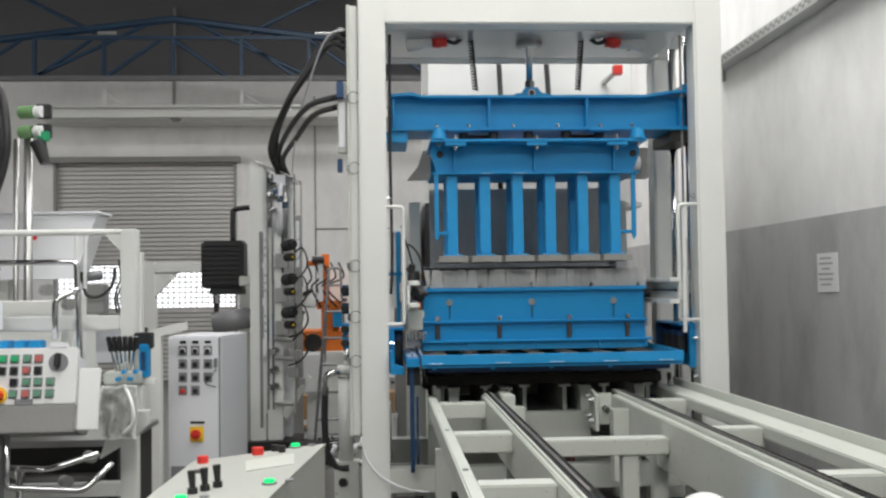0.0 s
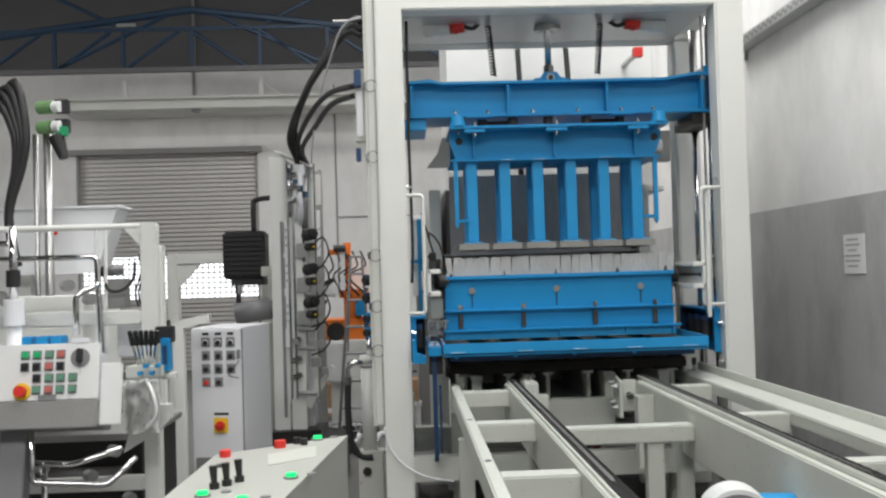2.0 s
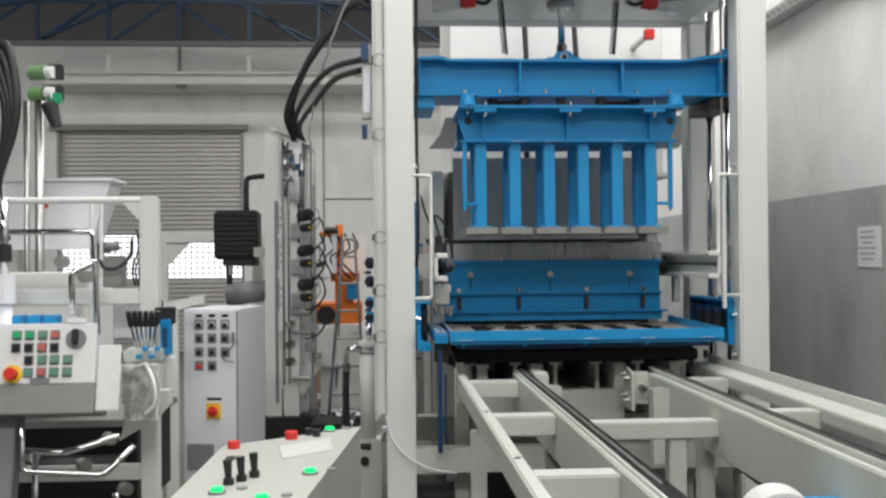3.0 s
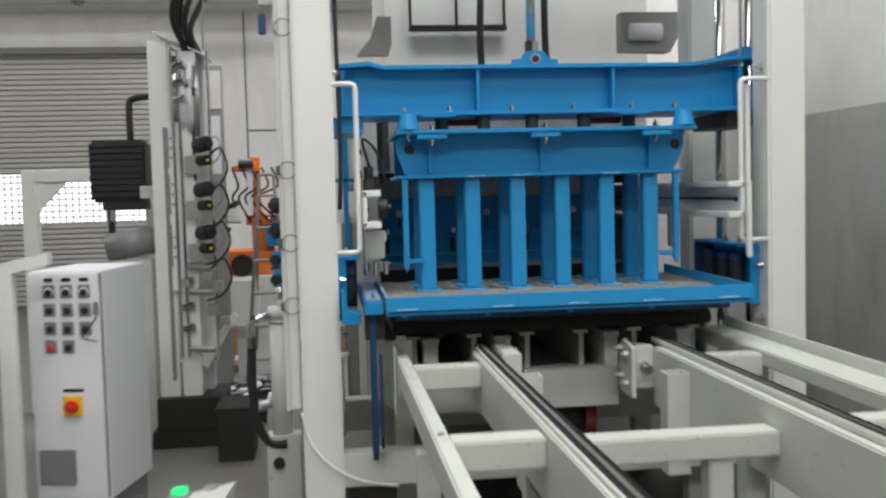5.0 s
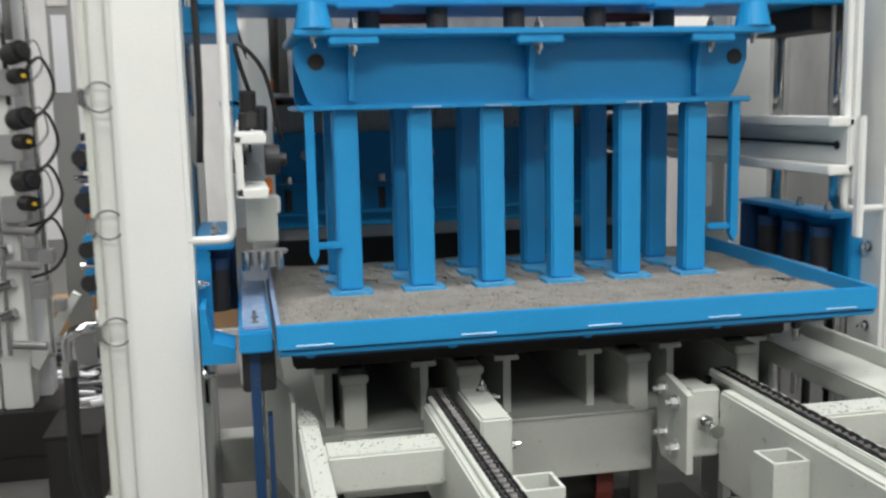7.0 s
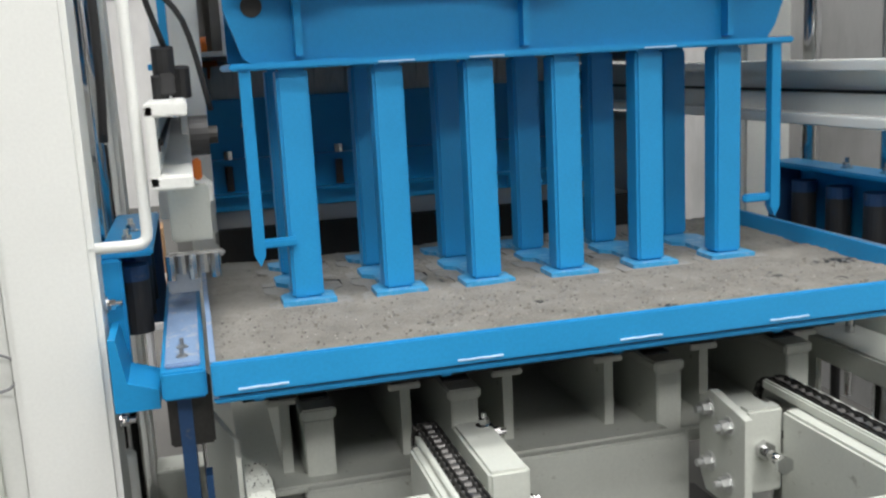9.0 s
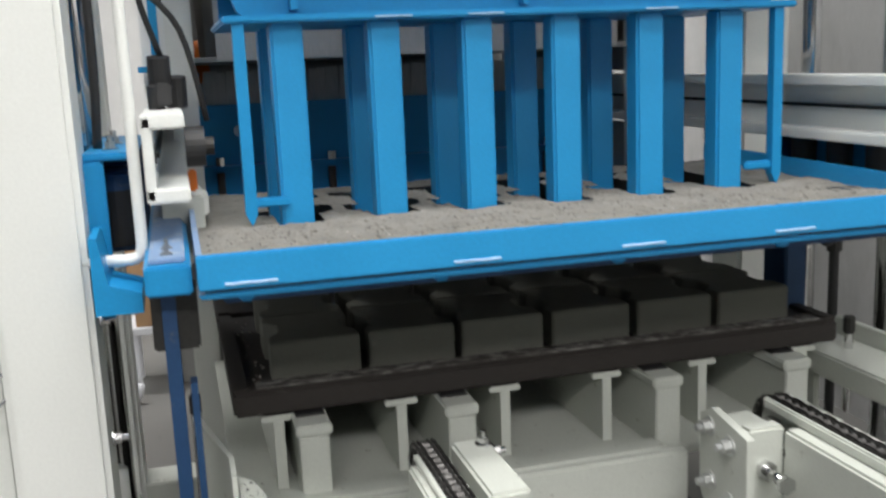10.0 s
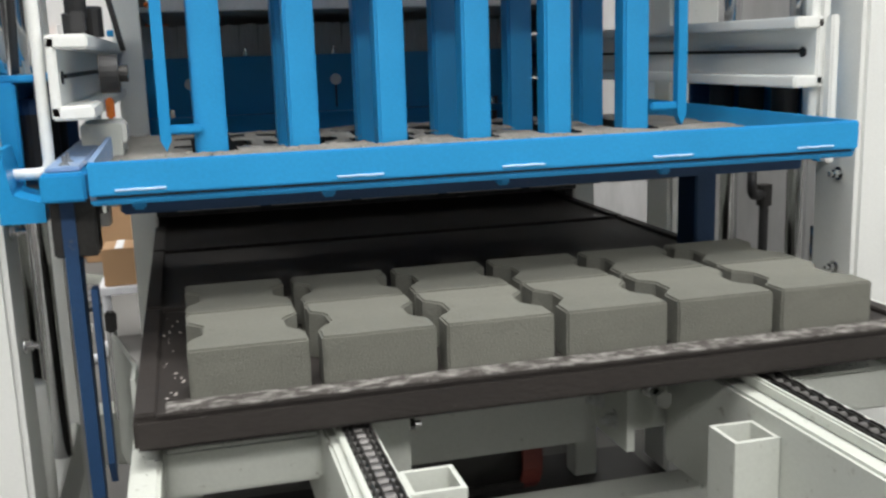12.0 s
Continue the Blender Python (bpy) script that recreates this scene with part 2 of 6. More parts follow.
def hall():
    tagged(part("floor", B(X0 - 0.2, X1 + 0.2, Y0 - 0.2, Y1 + 3, -0.2, 0, bevel=0), FLOOR), "grey concrete factory floor with stains", "floor", kind="structure")
    wall = tagged(part("wall_east", B(X1, X1 + 0.2, Y0, Y1, 1.93, TOP, bevel=0), WALLW), "white upper wall above a grey painted band", "wall", kind="structure")
    tagged(part("wall_east_dado", B(X1 - 0.003, X1 + 0.2, Y0, Y1, 0, 1.93, bevel=0), WALLG), "grey painted lower band of the wall", "wall", kind="structure")
    # unseen west and south walls, kept dark to hold back bounce light
    bm = bmesh.new()
    box(bm, X0 - 0.2, X0, Y0, Y1, 0, 3.7, 0), box(bm, X0 - 0.2, X0, Y0, Y1, 5.5, TOP, 0), box(bm, X0 - 0.2, X0, Y0, 6.3, 3.7, 5.5, 0), box(bm, X0 - 0.2, X0, 14.7, Y1, 3.7, 5.5, 0)
    tagged(part("wall_west", bm, ROOF), "unseen dark wall with an opening for the added west lamp", "wall", kind="structure")
    bm = bmesh.new()
    box(bm, X0, -5.0, Y0 - 0.2, Y0, 0, TOP, 0), box(bm, 2.6, X1, Y0 - 0.2, Y0, 0, TOP, 0), box(bm, -5.0, 2.6, Y0 - 0.2, Y0, 0, 3.1, 0), box(bm, -5.0, 2.6, Y0 - 0.2, Y0, 5.0, TOP, 0)
    tagged(part("wall_south", bm, ROOF), "unseen dark wall with a wide opening, added to cut bounce light", "wall", kind="structure")
    # north wall with the shutter opening
    bm = bmesh.new()
    box(bm, X0, -5.32, Y1, Y1 + 0.25, 0, 4.97, 0), box(bm, -2.36, X1, Y1, Y1 + 0.25, 0, 4.97, 0), box(bm, -5.32, -2.36, Y1, Y1 + 0.25, 3.62, 4.97, 0)
    tagged(part("wall_north", bm, WALLW), "white wall with a roller shutter opening", "wall", kind="structure")
    tagged(part("gable", B(X0, X1, Y1 + 0.1, Y1 + 0.25, 4.974, TOP, bevel=0), ROOF), "dark sheet metal gable above the wall", "wall", kind="structure")
    bm = bmesh.new()
    box(bm, -3.39, -3.35, Y1 - 0.05, Y1, 4.44, 4.97), box(bm, -3.39, -3.35, Y1 + 0.02, Y1 + 0.098, 4.975, 6.2)
    tagged(part("wall_pier", bm, GREYSHEET), "grey steel pier on the end wall", "pier", kind="structure")
    # roof with unseen openings, added where the area lamps hang
    bm = bmesh.new()
    for y0, y1 in ((Y0, -3.6), (-1.6, 1.8), (3.4, 4.2), (5.4, 9.0), (10.2, Y1 + 0.1)):
        box(bm, X0, X1, y0, y1, TOP, TOP + 0.1, 0)
    for y0, y1, x0, x1 in ((-3.6, -1.6, -4.4, 2.8), (1.8, 3.4, -3.2, 2.8), (4.2, 5.4, -0.7, 2.7), (9.0, 10.2, -2.5, 2.5)):
        box(bm, X0, x0, y0, y1, TOP, TOP + 0.1, 0), box(bm, x1, X1, y0, y1, TOP, TOP + 0.1, 0)
    tagged(part("ceiling", bm, ROOF), "dark sheet metal roof with unseen strips cut for the added lamps", "ceiling", kind="structure")
    return wall


hall()


def roof_truss(y):
    t = thing("roof_truss", "dark blue welded steel roof truss", "truss", group="roof trusses")
    zb, zt, rise, cx = 4.56, 5.12, 0.30, -2.95
    part("bottom_chord", B(X0, X1, y - 0.04, y + 0.04, zb - 0.04, zb + 0.03), ROOF, t)
    part("middle_chord", B(X0, X1, y - 0.03, y + 0.03, zt, zt + 0.05), TRUSS, t)
    for s in (-1, 1):
        part("top_chord", R((cx, y, zt + rise), (cx + s * 6.0, y, zt - 0.45), 0.055, seg=6), TRUSS, t)
        part("upper_brace", R((cx + s * 0.3, y, zt + rise - 0.05), (cx + s * 1.9, y, zb + 0.05), 0.03, seg=6), TRUSS, t)
        part("upper_brace", R((cx + s * 2.1, y, zt + 0.6), (cx + s * 1.1, y, zt + 0.1), 0.03, seg=6), TRUSS, t)
    for i in range(-6, 6):
        x = cx + i * 0.98
        part("web_bar", R((x, y, zb if i < 0 else zt), (x + 0.8, y, zt if i < 0 else zb), 0.03, seg=6), TRUSS, t)
        part("web_post", B(x - 0.026, x + 0.026, y - 0.026, y + 0.026, zb, zt), TRUSS, t)
    for x in (cx - 0.85, cx + 2.2):
        part("lamp_reflector", R((x - 0.13, y - 0.3, zt + 0.02), (x + 0.13, y - 0.3, zt + 0.02), 0.025), ZINC, t)


roof_truss(14.2)


def shutter():
    t = thing("roller_shutter", "ribbed aluminium roller shutter, closed, with perforated strip", "shutter")
    part("shutter_box", B(-5.42, -2.28, Y1 - 0.12, Y1 + 0.02, 3.60, 3.69), GREYSHEET, t)
    slat = mesh_of("slat", B(-1.48, 1.48, -0.022, 0.012, -0.029, 0.029, bevel=0.013), SHUT)
    z = 0.04
    while z < 3.60:
        if not 1.2 < z < 1.9:
            shared("slat", slat, t, (-3.84, Y1 + 0.1, z))
        z += 0.074
    part("backing_sheet", B(-5.31, -2.37, Y1 + 0.116, Y1 + 0.12, 0.0, 1.19, bevel=0), GREYSHEET, t)
    part("backing_sheet", B(-5.31, -2.37, Y1 + 0.116, Y1 + 0.12, 1.91, 3.62, bevel=0), GREYSHEET, t)
    for x in (-5.325, -2.395):
        part("guide_rail", B(x, x + 0.04, Y1 - 0.02, Y1 + 0.16, 0, 3.6), GREYSHEET, t)
    bm = bmesh.new()
    for i in range(32):
        x = -5.28 + i * 0.0935
        box(bm, x - 0.010, x + 0.010, Y1 + 0.09, Y1 + 0.11, 1.2, 1.9, 0)
    for i in range(9):
        z = 1.2 + i * 0.085
        box(bm, -5.31, -2.37, Y1 + 0.088, Y1 + 0.112, z - 0.013, z + 0.013, 0)
    part("perforated_strip", bm, SHUT, t)
    ob = part("daylight_backdrop", B(-7.5, -0.6, Y1 + 1.4, Y1 + 1.45, 0.4, 3.0, bevel=0), OUTSIDE)
    tagged(ob, "bright daylight outside the shutter", "backdrop", kind="structure")


shutter()


def wall_beam():
    t = thing("crane_beam", "cream painted steel beam along the end wall", "beam")
    bm = bmesh.new()
    box(bm, -5.3, 1.5, 15.5, 15.75, 4.38, 4.42), box(bm, -5.3, 1.5, 15.6, 15.63, 4.25, 4.38), box(bm, -5.3, 1.5, 15.5, 15.75, 4.22, 4.25)
    part("beam", bm, WHITE, t)
    for x in (-4.3, -2.16):
        b = part("bracket", B(x - 0.035, x + 0.035, 15.52, 15.56, 4.42, 4.68), PANELW, t)
        part("brace", R((x + 0.02, 15.54, 4.62), (x + 0.3, 15.54, 4.42), 0.014, seg=6), PANELW, b)
    part("soffit", B(-5.3, 1.5, 15.75, 16.29, 4.2, 4.24), WHITE, t)
    bm = rod(bmesh.new(), (-3.2, 15.6, 4.215), (-3.2, 15.6, 4.17), 0.09, 16, 0.06)
    part("lamp", bm, GREYP, t, "grey round bulkhead lamp")


wall_beam()


def conduit():
    t = thing("cable_tray", "galvanised steel cable tray on the white wall", "cable tray")
    part("tray", B(2.86, 2.998, -2.0, 8.1, 3.30, 3.33), ZINC, t)
    part("rim", B(2.855, 2.862, -2.0, 8.1, 3.29, 3.37), ZINC, t)
    slot = mesh_of("slot", box(bmesh.new(), 2.8525, 2.8556, -0.022, 0.022, 3.322, 3.345, 0), GREYSHEET)
    for k in range(120):
        shared("slot", slot, t, (0, 2.2 + k * 0.049, -0.012 + 0.02 * (k % 2)))
    part("end_bracket", B(2.85, 2.998, 8.1, 8.16, 3.22, 3.37), ZINC, t)
    p = thing("wall_notice", "white printed paper notice taped on the grey wall", "notice")
    part("sheet", B(2.991, 2.9955, 6.12, 6.42, 1.42, 1.68, bevel=0), PAPER, p)
    for i, w in enumerate((0.16, 0.2, 0.12, 0.22, 0.2, 0.15)):
        part("text_line", B(2.989, 2.9912, 6.29 - w / 2, 6.29 + w / 2, 1.64 - i * 0.035, 1.65 - i * 0.035, bevel=0), PAPERINK, p)


conduit()

# ---- press frame ----
PL0, PL1, PR0, PR1, PF = -0.086, 0.077, 1.941, 2.111, 5.70


def press_frame():
    t = thing("block_press", "white painted steel portal frame of a block press", "block press")
    part("front_post", B(PL0, PL1, PF, PF + 0.17, 0.02, 3.32, bevel=0.012), WHITE, t)
    part("front_post", B(PR0, PR1, PF, PF + 0.17, 0.02, 3.32, bevel=0.012), WHITE, t)
    part("rear_post", B(PL0, PL1, 6.62, 6.79, 0.02, 3.06, bevel=0.012), WHITE, t)
    part("rear_post", B(PR0, PR1, 6.62, 6.79, 0.02, 3.06, bevel=0.012), WHITE, t)
    part("top_beam", B(PL1, PR0, PF + 0.003, PF + 0.17, 3.06, 3.32, bevel=0.008), WHITE, t)
    part("rear_beam", B(PL0, PR1, 6.60, 6.78, 3.06, 3.32, bevel=0.008), WHITE, t)
    part("top_plate", B(PL1, PR0, PF + 0.172, 6.6, 3.062, 3.085), ZINC, t, "bare bright steel top plate")
    for x in (PL0 + 0.02, PR0 + 0.02):
        part("side_beam", B(x, x + 0.13, PF + 0.172, 6.61, 3.1, 3.3), WHITE, t)
        part("side_sill", B(x, x + 0.13, PF + 0.172, 6.61, 0.3, 0.46), WHITE, t)
        part("foot_plate", B(x - 0.1, x + 0.25, PF - 0.06, PF + 0.23, 0, 0.02), WHITE, t)
    part("cross_sill", B(PL1, PR0, PF + 0.01, PF + 0.12, 0.29, 0.43), RAILW, t)
    part("rear_sill", B(PL1, PR0, 6.64, 6.76, 0.3, 0.46), RAILW, t)
    # column on the outer side of the left post, with clips
    part("side_column", B(-0.148, -0.092, 5.76, 5.87, 0.62, 3.18, bevel=0.006), WHITE, t)
    part("side_flange", B(-0.154, -0.136, 5.735, 5.762, 0.62, 3.18, bevel=0.003), RAILW, t)
    for z in (1.06, 1.32, 1.62, 2.2, 2.62):
        bm = bmesh.new()
        pts = [(-0.115 + 0.035 * math.cos(a), 5.73, z + 0.035 * math.sin(a)) for a in np.linspace(0, 5.6, 14)]
        sweep(bm, pts, 0.003, 6, 1)
        part("wire_loop", bm, GREYP, t)
        part("clip", B(-0.162, -0.145, 5.715, 5.735, z - 0.02, z + 0.02), CHROME, t)
    # bent handles on the posts
    for x, s, h in ((PL1, 1, 0.104), (PR0, -1, 0.128)):
        bm = bent(bmesh.new(), [(x - 0.01 * s, 5.722, 1.967), (x + s * (h - 0.011), 5.722, 1.967), (x + s * (h - 0.011), 5.722, 1.273), (x - 0.01 * s, 5.722, 1.273)], 0.011, 10)
        part("handle", bm, WHITE, t, "white bent tube handle", smooth=True)
    part("guard_plate", B(PR0 - 0.09, PR0 - 0.066, 5.735, 5.80, 1.30, 1.95), WHITE, t)
    for x in (PL1 - 0.001, PR0 - 0.012):
        for z in (0.93, 1.16, 2.02):
            shared("bolt", BOLT, t, (x + 0.006, PF + 0.06, z), "bright bolt", (0, 90 if x < 1 else -90, 0))
    # chromed guide columns and hoses beside them
    for x in (0.045, 2.0):
        for y, r in ((6.02, 0.026), (6.36, 0.026)):
            part("guide_column", R((x, y, 0.46), (x, y, 3.06), r, seg=20), CHROME, t, "chromed guide column", smooth=True)
        part("hose", sweep(bmesh.new(), [(x + 0.06, 5.93, 3.05), (x + 0.055, 5.94, 2.4), (x + 0.06, 5.93, 1.7), (x + 0.05, 5.95, 1.45)], 0.009), BLACK, t, "black hydraulic hose", smooth=True)
        part("pipe", R((x - 0.06, 5.98, 1.5), (x - 0.06, 5.98, 3.06), 0.008), STEEL, t)
        part("lift_cylinder", R((x, 5.92, 0.46), (x, 5.92, 0.80), 0.045, seg=20), WHITE, t, smooth=True)
        part("lift_rod", R((x, 5.92, 0.8), (x, 5.92, 1.0), 0.02, seg=16), CHROME, t, smooth=True)
    return t


press_frame()


def wall_hose():
    t = thing("wall_hose", "black hose stub standing beside the white press post", "hose")
    part("pipe", bent(bmesh.new(), [(2.28, 6.6, 0.0), (2.28, 6.6, 0.98), (2.2, 6.55, 0.98), (2.2, 6.55, 1.06)], 0.016), BLACK, t, smooth=True)
    part("joint", R((2.28, 6.6, 0.94), (2.28, 6.6, 1.01), 0.025, seg=12), DARK, t)


wall_hose()


def press_cylinder():
    t = thing("press_cylinder", "hydraulic cylinder hanging under the press top", "cylinder")
    part("barrel", R((1.006, 6.17, 3.03), (1.006, 6.17, 3.5), 0.055, seg=24), WHITE, t, smooth=True)
    part("flange", R((1.006, 6.17, 3.03), (1.006, 6.17, 3.06), 0.085, seg=24), STEEL, t)


press_cylinder()


def socket_outlet(x, s):
    """A red and white industrial socket under the press top, with a coiled lead down to the beam."""
    t = thing("industrial_socket", "white and red industrial socket with black coiled lead", "socket", group="sockets under the press top")
    y = 6.12
    part("mounting", B(x - 0.1 * s - 0.05, x - 0.1 * s + 0.05, y - 0.05, y + 0.05, 3.0, 3.062), PANELW, t)
    part("body", R((x - 0.14 * s, y, 3.03), (x + 0.02 * s, y - 0.02, 3.045), 0.042, seg=20, r2=0.034), PANELW, t, smooth=True)
    part("plug", R((x + 0.02 * s, y - 0.02, 3.045), (x + 0.11 * s, y - 0.035, 3.05), 0.036, seg=20), RED, t, "red plug", smooth=True)
    part("collar", R((x + 0.045 * s, y - 0.024, 3.046), (x + 0.065 * s, y - 0.027, 3.048), 0.042, seg=20), RED, t)
    xe = x + 0.26 * s
    part("lead", sweep(bmesh.new(), [(x + 0.11 * s, y - 0.035, 3.05), (x + 0.17 * s, y - 0.03, 3.04), (xe - 0.02 * s, y, 3.11), (xe, y, 3.1)], 0.013), BLACK, t, smooth=True)
    turns, z0, z1 = 19, 3.10, 2.74
    pts = [(xe + 0.05 * s * (k / 190) ** 1 * 0.6 + 0.016 * math.cos(k * 2 * math.pi / 10), y + 0.016 * math.sin(k * 2 * math.pi / 10), z0 + (z1 - z0) * k / 190) for k in range(191)]
    part("coiled_lead", sweep(bmesh.new(), pts, 0.006, 5, 1), BLACK, t, smooth=True)


socket_outlet(0.36, 1)
socket_outlet(1.60, -1)

# ---- moving press parts, built in their lowest place ----


def press_head():
    t = thing("tamper", "blue welded steel crossbeam and tamper with six rows of legs", "tamper")
    y0, y1 = 5.98, 6.30
    # crossbeam
    bm = bmesh.new()
    out = [(0.10, 2.077), (0.24, 2.088), (0.30, 2.07), (1.70, 2.07), (1.86, 2.096), (2.02, 2.10), (2.02, 2.084), (1.87, 2.08), (1.70, 2.054), (0.30, 2.054), (0.24, 2.07), (0.10, 2.06)]
    prism(bm, out, "y", y0 - 0.03, y1 + 0.03)
    part("top_flange", bm, BLUE, t)
    part("web", B(0.10, 2.02, y0 + 0.05, y0 + 0.066, 1.87, 2.062, bevel=0), BLUE, t)
    part("rear_web", B(0.10, 2.02, y1 - 0.066, y1 - 0.05, 1.87, 2.062, bevel=0), BLUE, t)
    part("bottom_flange", B(0.10, 2.02, y0 - 0.03, y1 + 0.03, 1.85, 1.87), BLUE, t)
    for x in (0.125, 0.72, 1.335, 1.93, 2.0):
        part("stiffener", B(x - 0.007, x + 0.007, y0 - 0.02, y0 + 0.05, 1.87, 2.055, bevel=0.002), BLUE, t)
    part("end_block", B(1.945, 2.025, y0 - 0.02, y0 + 0.3, 2.08, 2.14), BLUE, t)
    for x in (0.08, 1.9):
        part("guide_bush", B(x - 0.03, x + 0.13, y0 + 0.0, y0 + 0.42, 1.78, 1.85), DARK if x > 1 else BLUEW, t)
    for x, z in ((0.39, 0), (0.59, 1), (0.87, 1), (1.15, 1), (1.42, 1), (1.62, 0)):
        shared("bolt", BOLT, t, (x, y0 - 0.005, 1.87), "bright bolt", UP)
    # clevis and rod
    bm = prism(bmesh.new(), [(0.90, 2.07), (1.11, 2.07), (1.11, 2.105), (1.07, 2.11), (1.045, 2.145), (0.965, 2.145), (0.94, 2.11), (0.90, 2.105)], "y", 6.08, 6.12)
    c = part("clevis", bm, BLUE, t)
    part("pin", R((1.005, 6.07, 2.108), (1.005, 6.13, 2.108), 0.017), DARK, c)
    part("eye", R((1.005, 6.073, 2.108), (1.005, 6.078, 2.108), 0.024), STEEL, c)
    part("piston_rod", R((1.006, 6.17, 2.09), (1.006, 6.17, 3.2), 0.021, seg=18), CHROME, t, "chromed piston rod", smooth=True)
    part("rod_nut", R((1.006, 6.17, 2.13), (1.006, 6.17, 2.2), 0.035, seg=6), CHROME, t)
    # rubber buffers between crossbeam and tamper
    for x in (0.56, 0.75, 0.97, 1.21, 1.42):
        part("buffer", R((x, y0 + 0.04, 1.79), (x, y0 + 0.04, 1.85), 0.03, seg=16), SPRING, t, "brown rubber buffer")
    for x in (0.65, 1.3):
        part("red_hose", R((x - 0.1, y0 + 0.1, 1.825), (x + 0.1, y0 + 0.1, 1.825), 0.014), OXIDE, t)
    for x in (0.40, 1.635):
        part("cone_mount", R((x, 5.9, 1.785), (x, 5.9, 1.85), 0.05, seg=24, r2=0.036), BLUE, t, smooth=False)
        shared("bolt", BOLT, t, (x, 5.9, 1.765), "bright bolt", DOWN)
    for x in (0.48, 1.36):
        part("wedge", B(x - 0.02, x + 0.13, 5.9, 5.98, 1.838, 1.849), BLUE, t)
    # tamper frame
    part("upper_plate", B(0.345, 1.685, 5.86, 6.46, 1.765, 1.783), BLUE, t)
    part("tamper_web", prism(bmesh.new(), [(0.352, 1.745), (0.352, 1.70), (0.385, 1.60), (0.41, 1.583), (1.61, 1.583), (1.635, 1.62), (1.665, 1.70), (1.665, 1.765), (0.372, 1.765)], "y", 5.985, 6.0), BLUE, t)
    part("rear_web", B(0.37, 1.65, 6.38, 6.395, 1.583, 1.765, bevel=0), BLUE, t)
    part("lower_plate", B(0.352, 1.655, 5.935, 6.45, 1.575, 1.59), BLUE, t)
    for x in (0.5, 1.0, 1.5):
        b = part("bracket", prism(bmesh.new(), [(5.93, 1.765), (5.985, 1.765), (5.985, 1.60), (5.955, 1.60), (5.955, 1.68)], "x", x - 0.008, x + 0.008), BLUE, t)
        part("clamp_pad", B(x - 0.065, x + 0.065, 5.862, 5.93, 1.742, 1.764), BLUE, b)
        shared("bolt", BOLT, b, (x + 0.0, 5.885, 1.783), "bright bolt", UP)
        shared("bolt", BOLT, b, (x + 0.0, 5.885, 1.742), "bright bolt", DOWN)
    for x in (0.41, 1.625):
        part("hole_rim", R((x, 5.98, 1.705), (x, 5.986, 1.705), 0.022, seg=20), DARK, t)
    for x in (0.66, 0.86, 1.27):
        part("weld_bead", B(x, x + 0.08, 5.932, 5.9355, 1.5785, 1.5825, bevel=0.001), CHALK, t)
    leg = mesh_of("leg", box(bmesh.new(), -0.034, 0.034, 0, 0.06, 1.082, 1.576, 0.006), BLUEW)
    shoe = bmesh.new()
    prism(shoe, [(-0.058, 5.945), (0.058, 5.945), (0.058, 6.02), (0.03, 6.05), (0.03, 6.13), (0.055, 6.155), (0.055, 6.225), (0.03, 6.25), (0.03, 6.33), (0.055, 6.36), (0.055, 6.41), (-0.055, 6.41), (-0.055, 6.36), (-0.03, 6.33), (-0.03, 6.25), (-0.055, 6.225), (-0.055, 6.155), (-0.03, 6.13), (-0.03, 6.05), (-0.058, 6.02)], "z", 1.072, 1.082)
    shoe = mesh_of("shoe", shoe, SHOE)
    head = bmesh.new()
    for y in (5.935, 6.168):
        prism(head, [(u, y + w) for u, w in ((0.090, 0.0), (0.090, 0.055), (0.066, 0.082), (0.066, 0.140), (0.090, 0.167), (0.090, 0.222), (-0.090, 0.222), (-0.090, 0.167), (-0.066, 0.140), (-0.066, 0.082), (-0.090, 0.055), (-0.090, 0.0))], "z", 1.034, 1.0715)
    head = mesh_of("tamper_head", head, TAMPER)
    for i in range(6):
        x = 0.481 + 0.2045 * i
        for y in (5.968, 6.24):
            shared("leg", leg, t, (x, y, 0))
        shared("shoe", shoe, t, (x, 0, 0))
        shared("tamper_head", head, t, (x + 0.003, 0, 0), "grey steel tamper head")
    for x, s in ((0.383, 1), (1.615, -1)):
        g = part("stop_fork", prism(bmesh.new(), [(x - 0.012, 1.576), (x + 0.012, 1.576), (x + 0.012, 1.19), (x, 1.165), (x - 0.012, 1.19)], "y", 5.945, 5.97), BLUE, t)
        part("fork_link", B(min(x, x + s * 0.08), max(x, x + s * 0.08), 5.95, 5.966, 1.202, 1.222), BLUE, g)
    return t


HEAD = press_head()


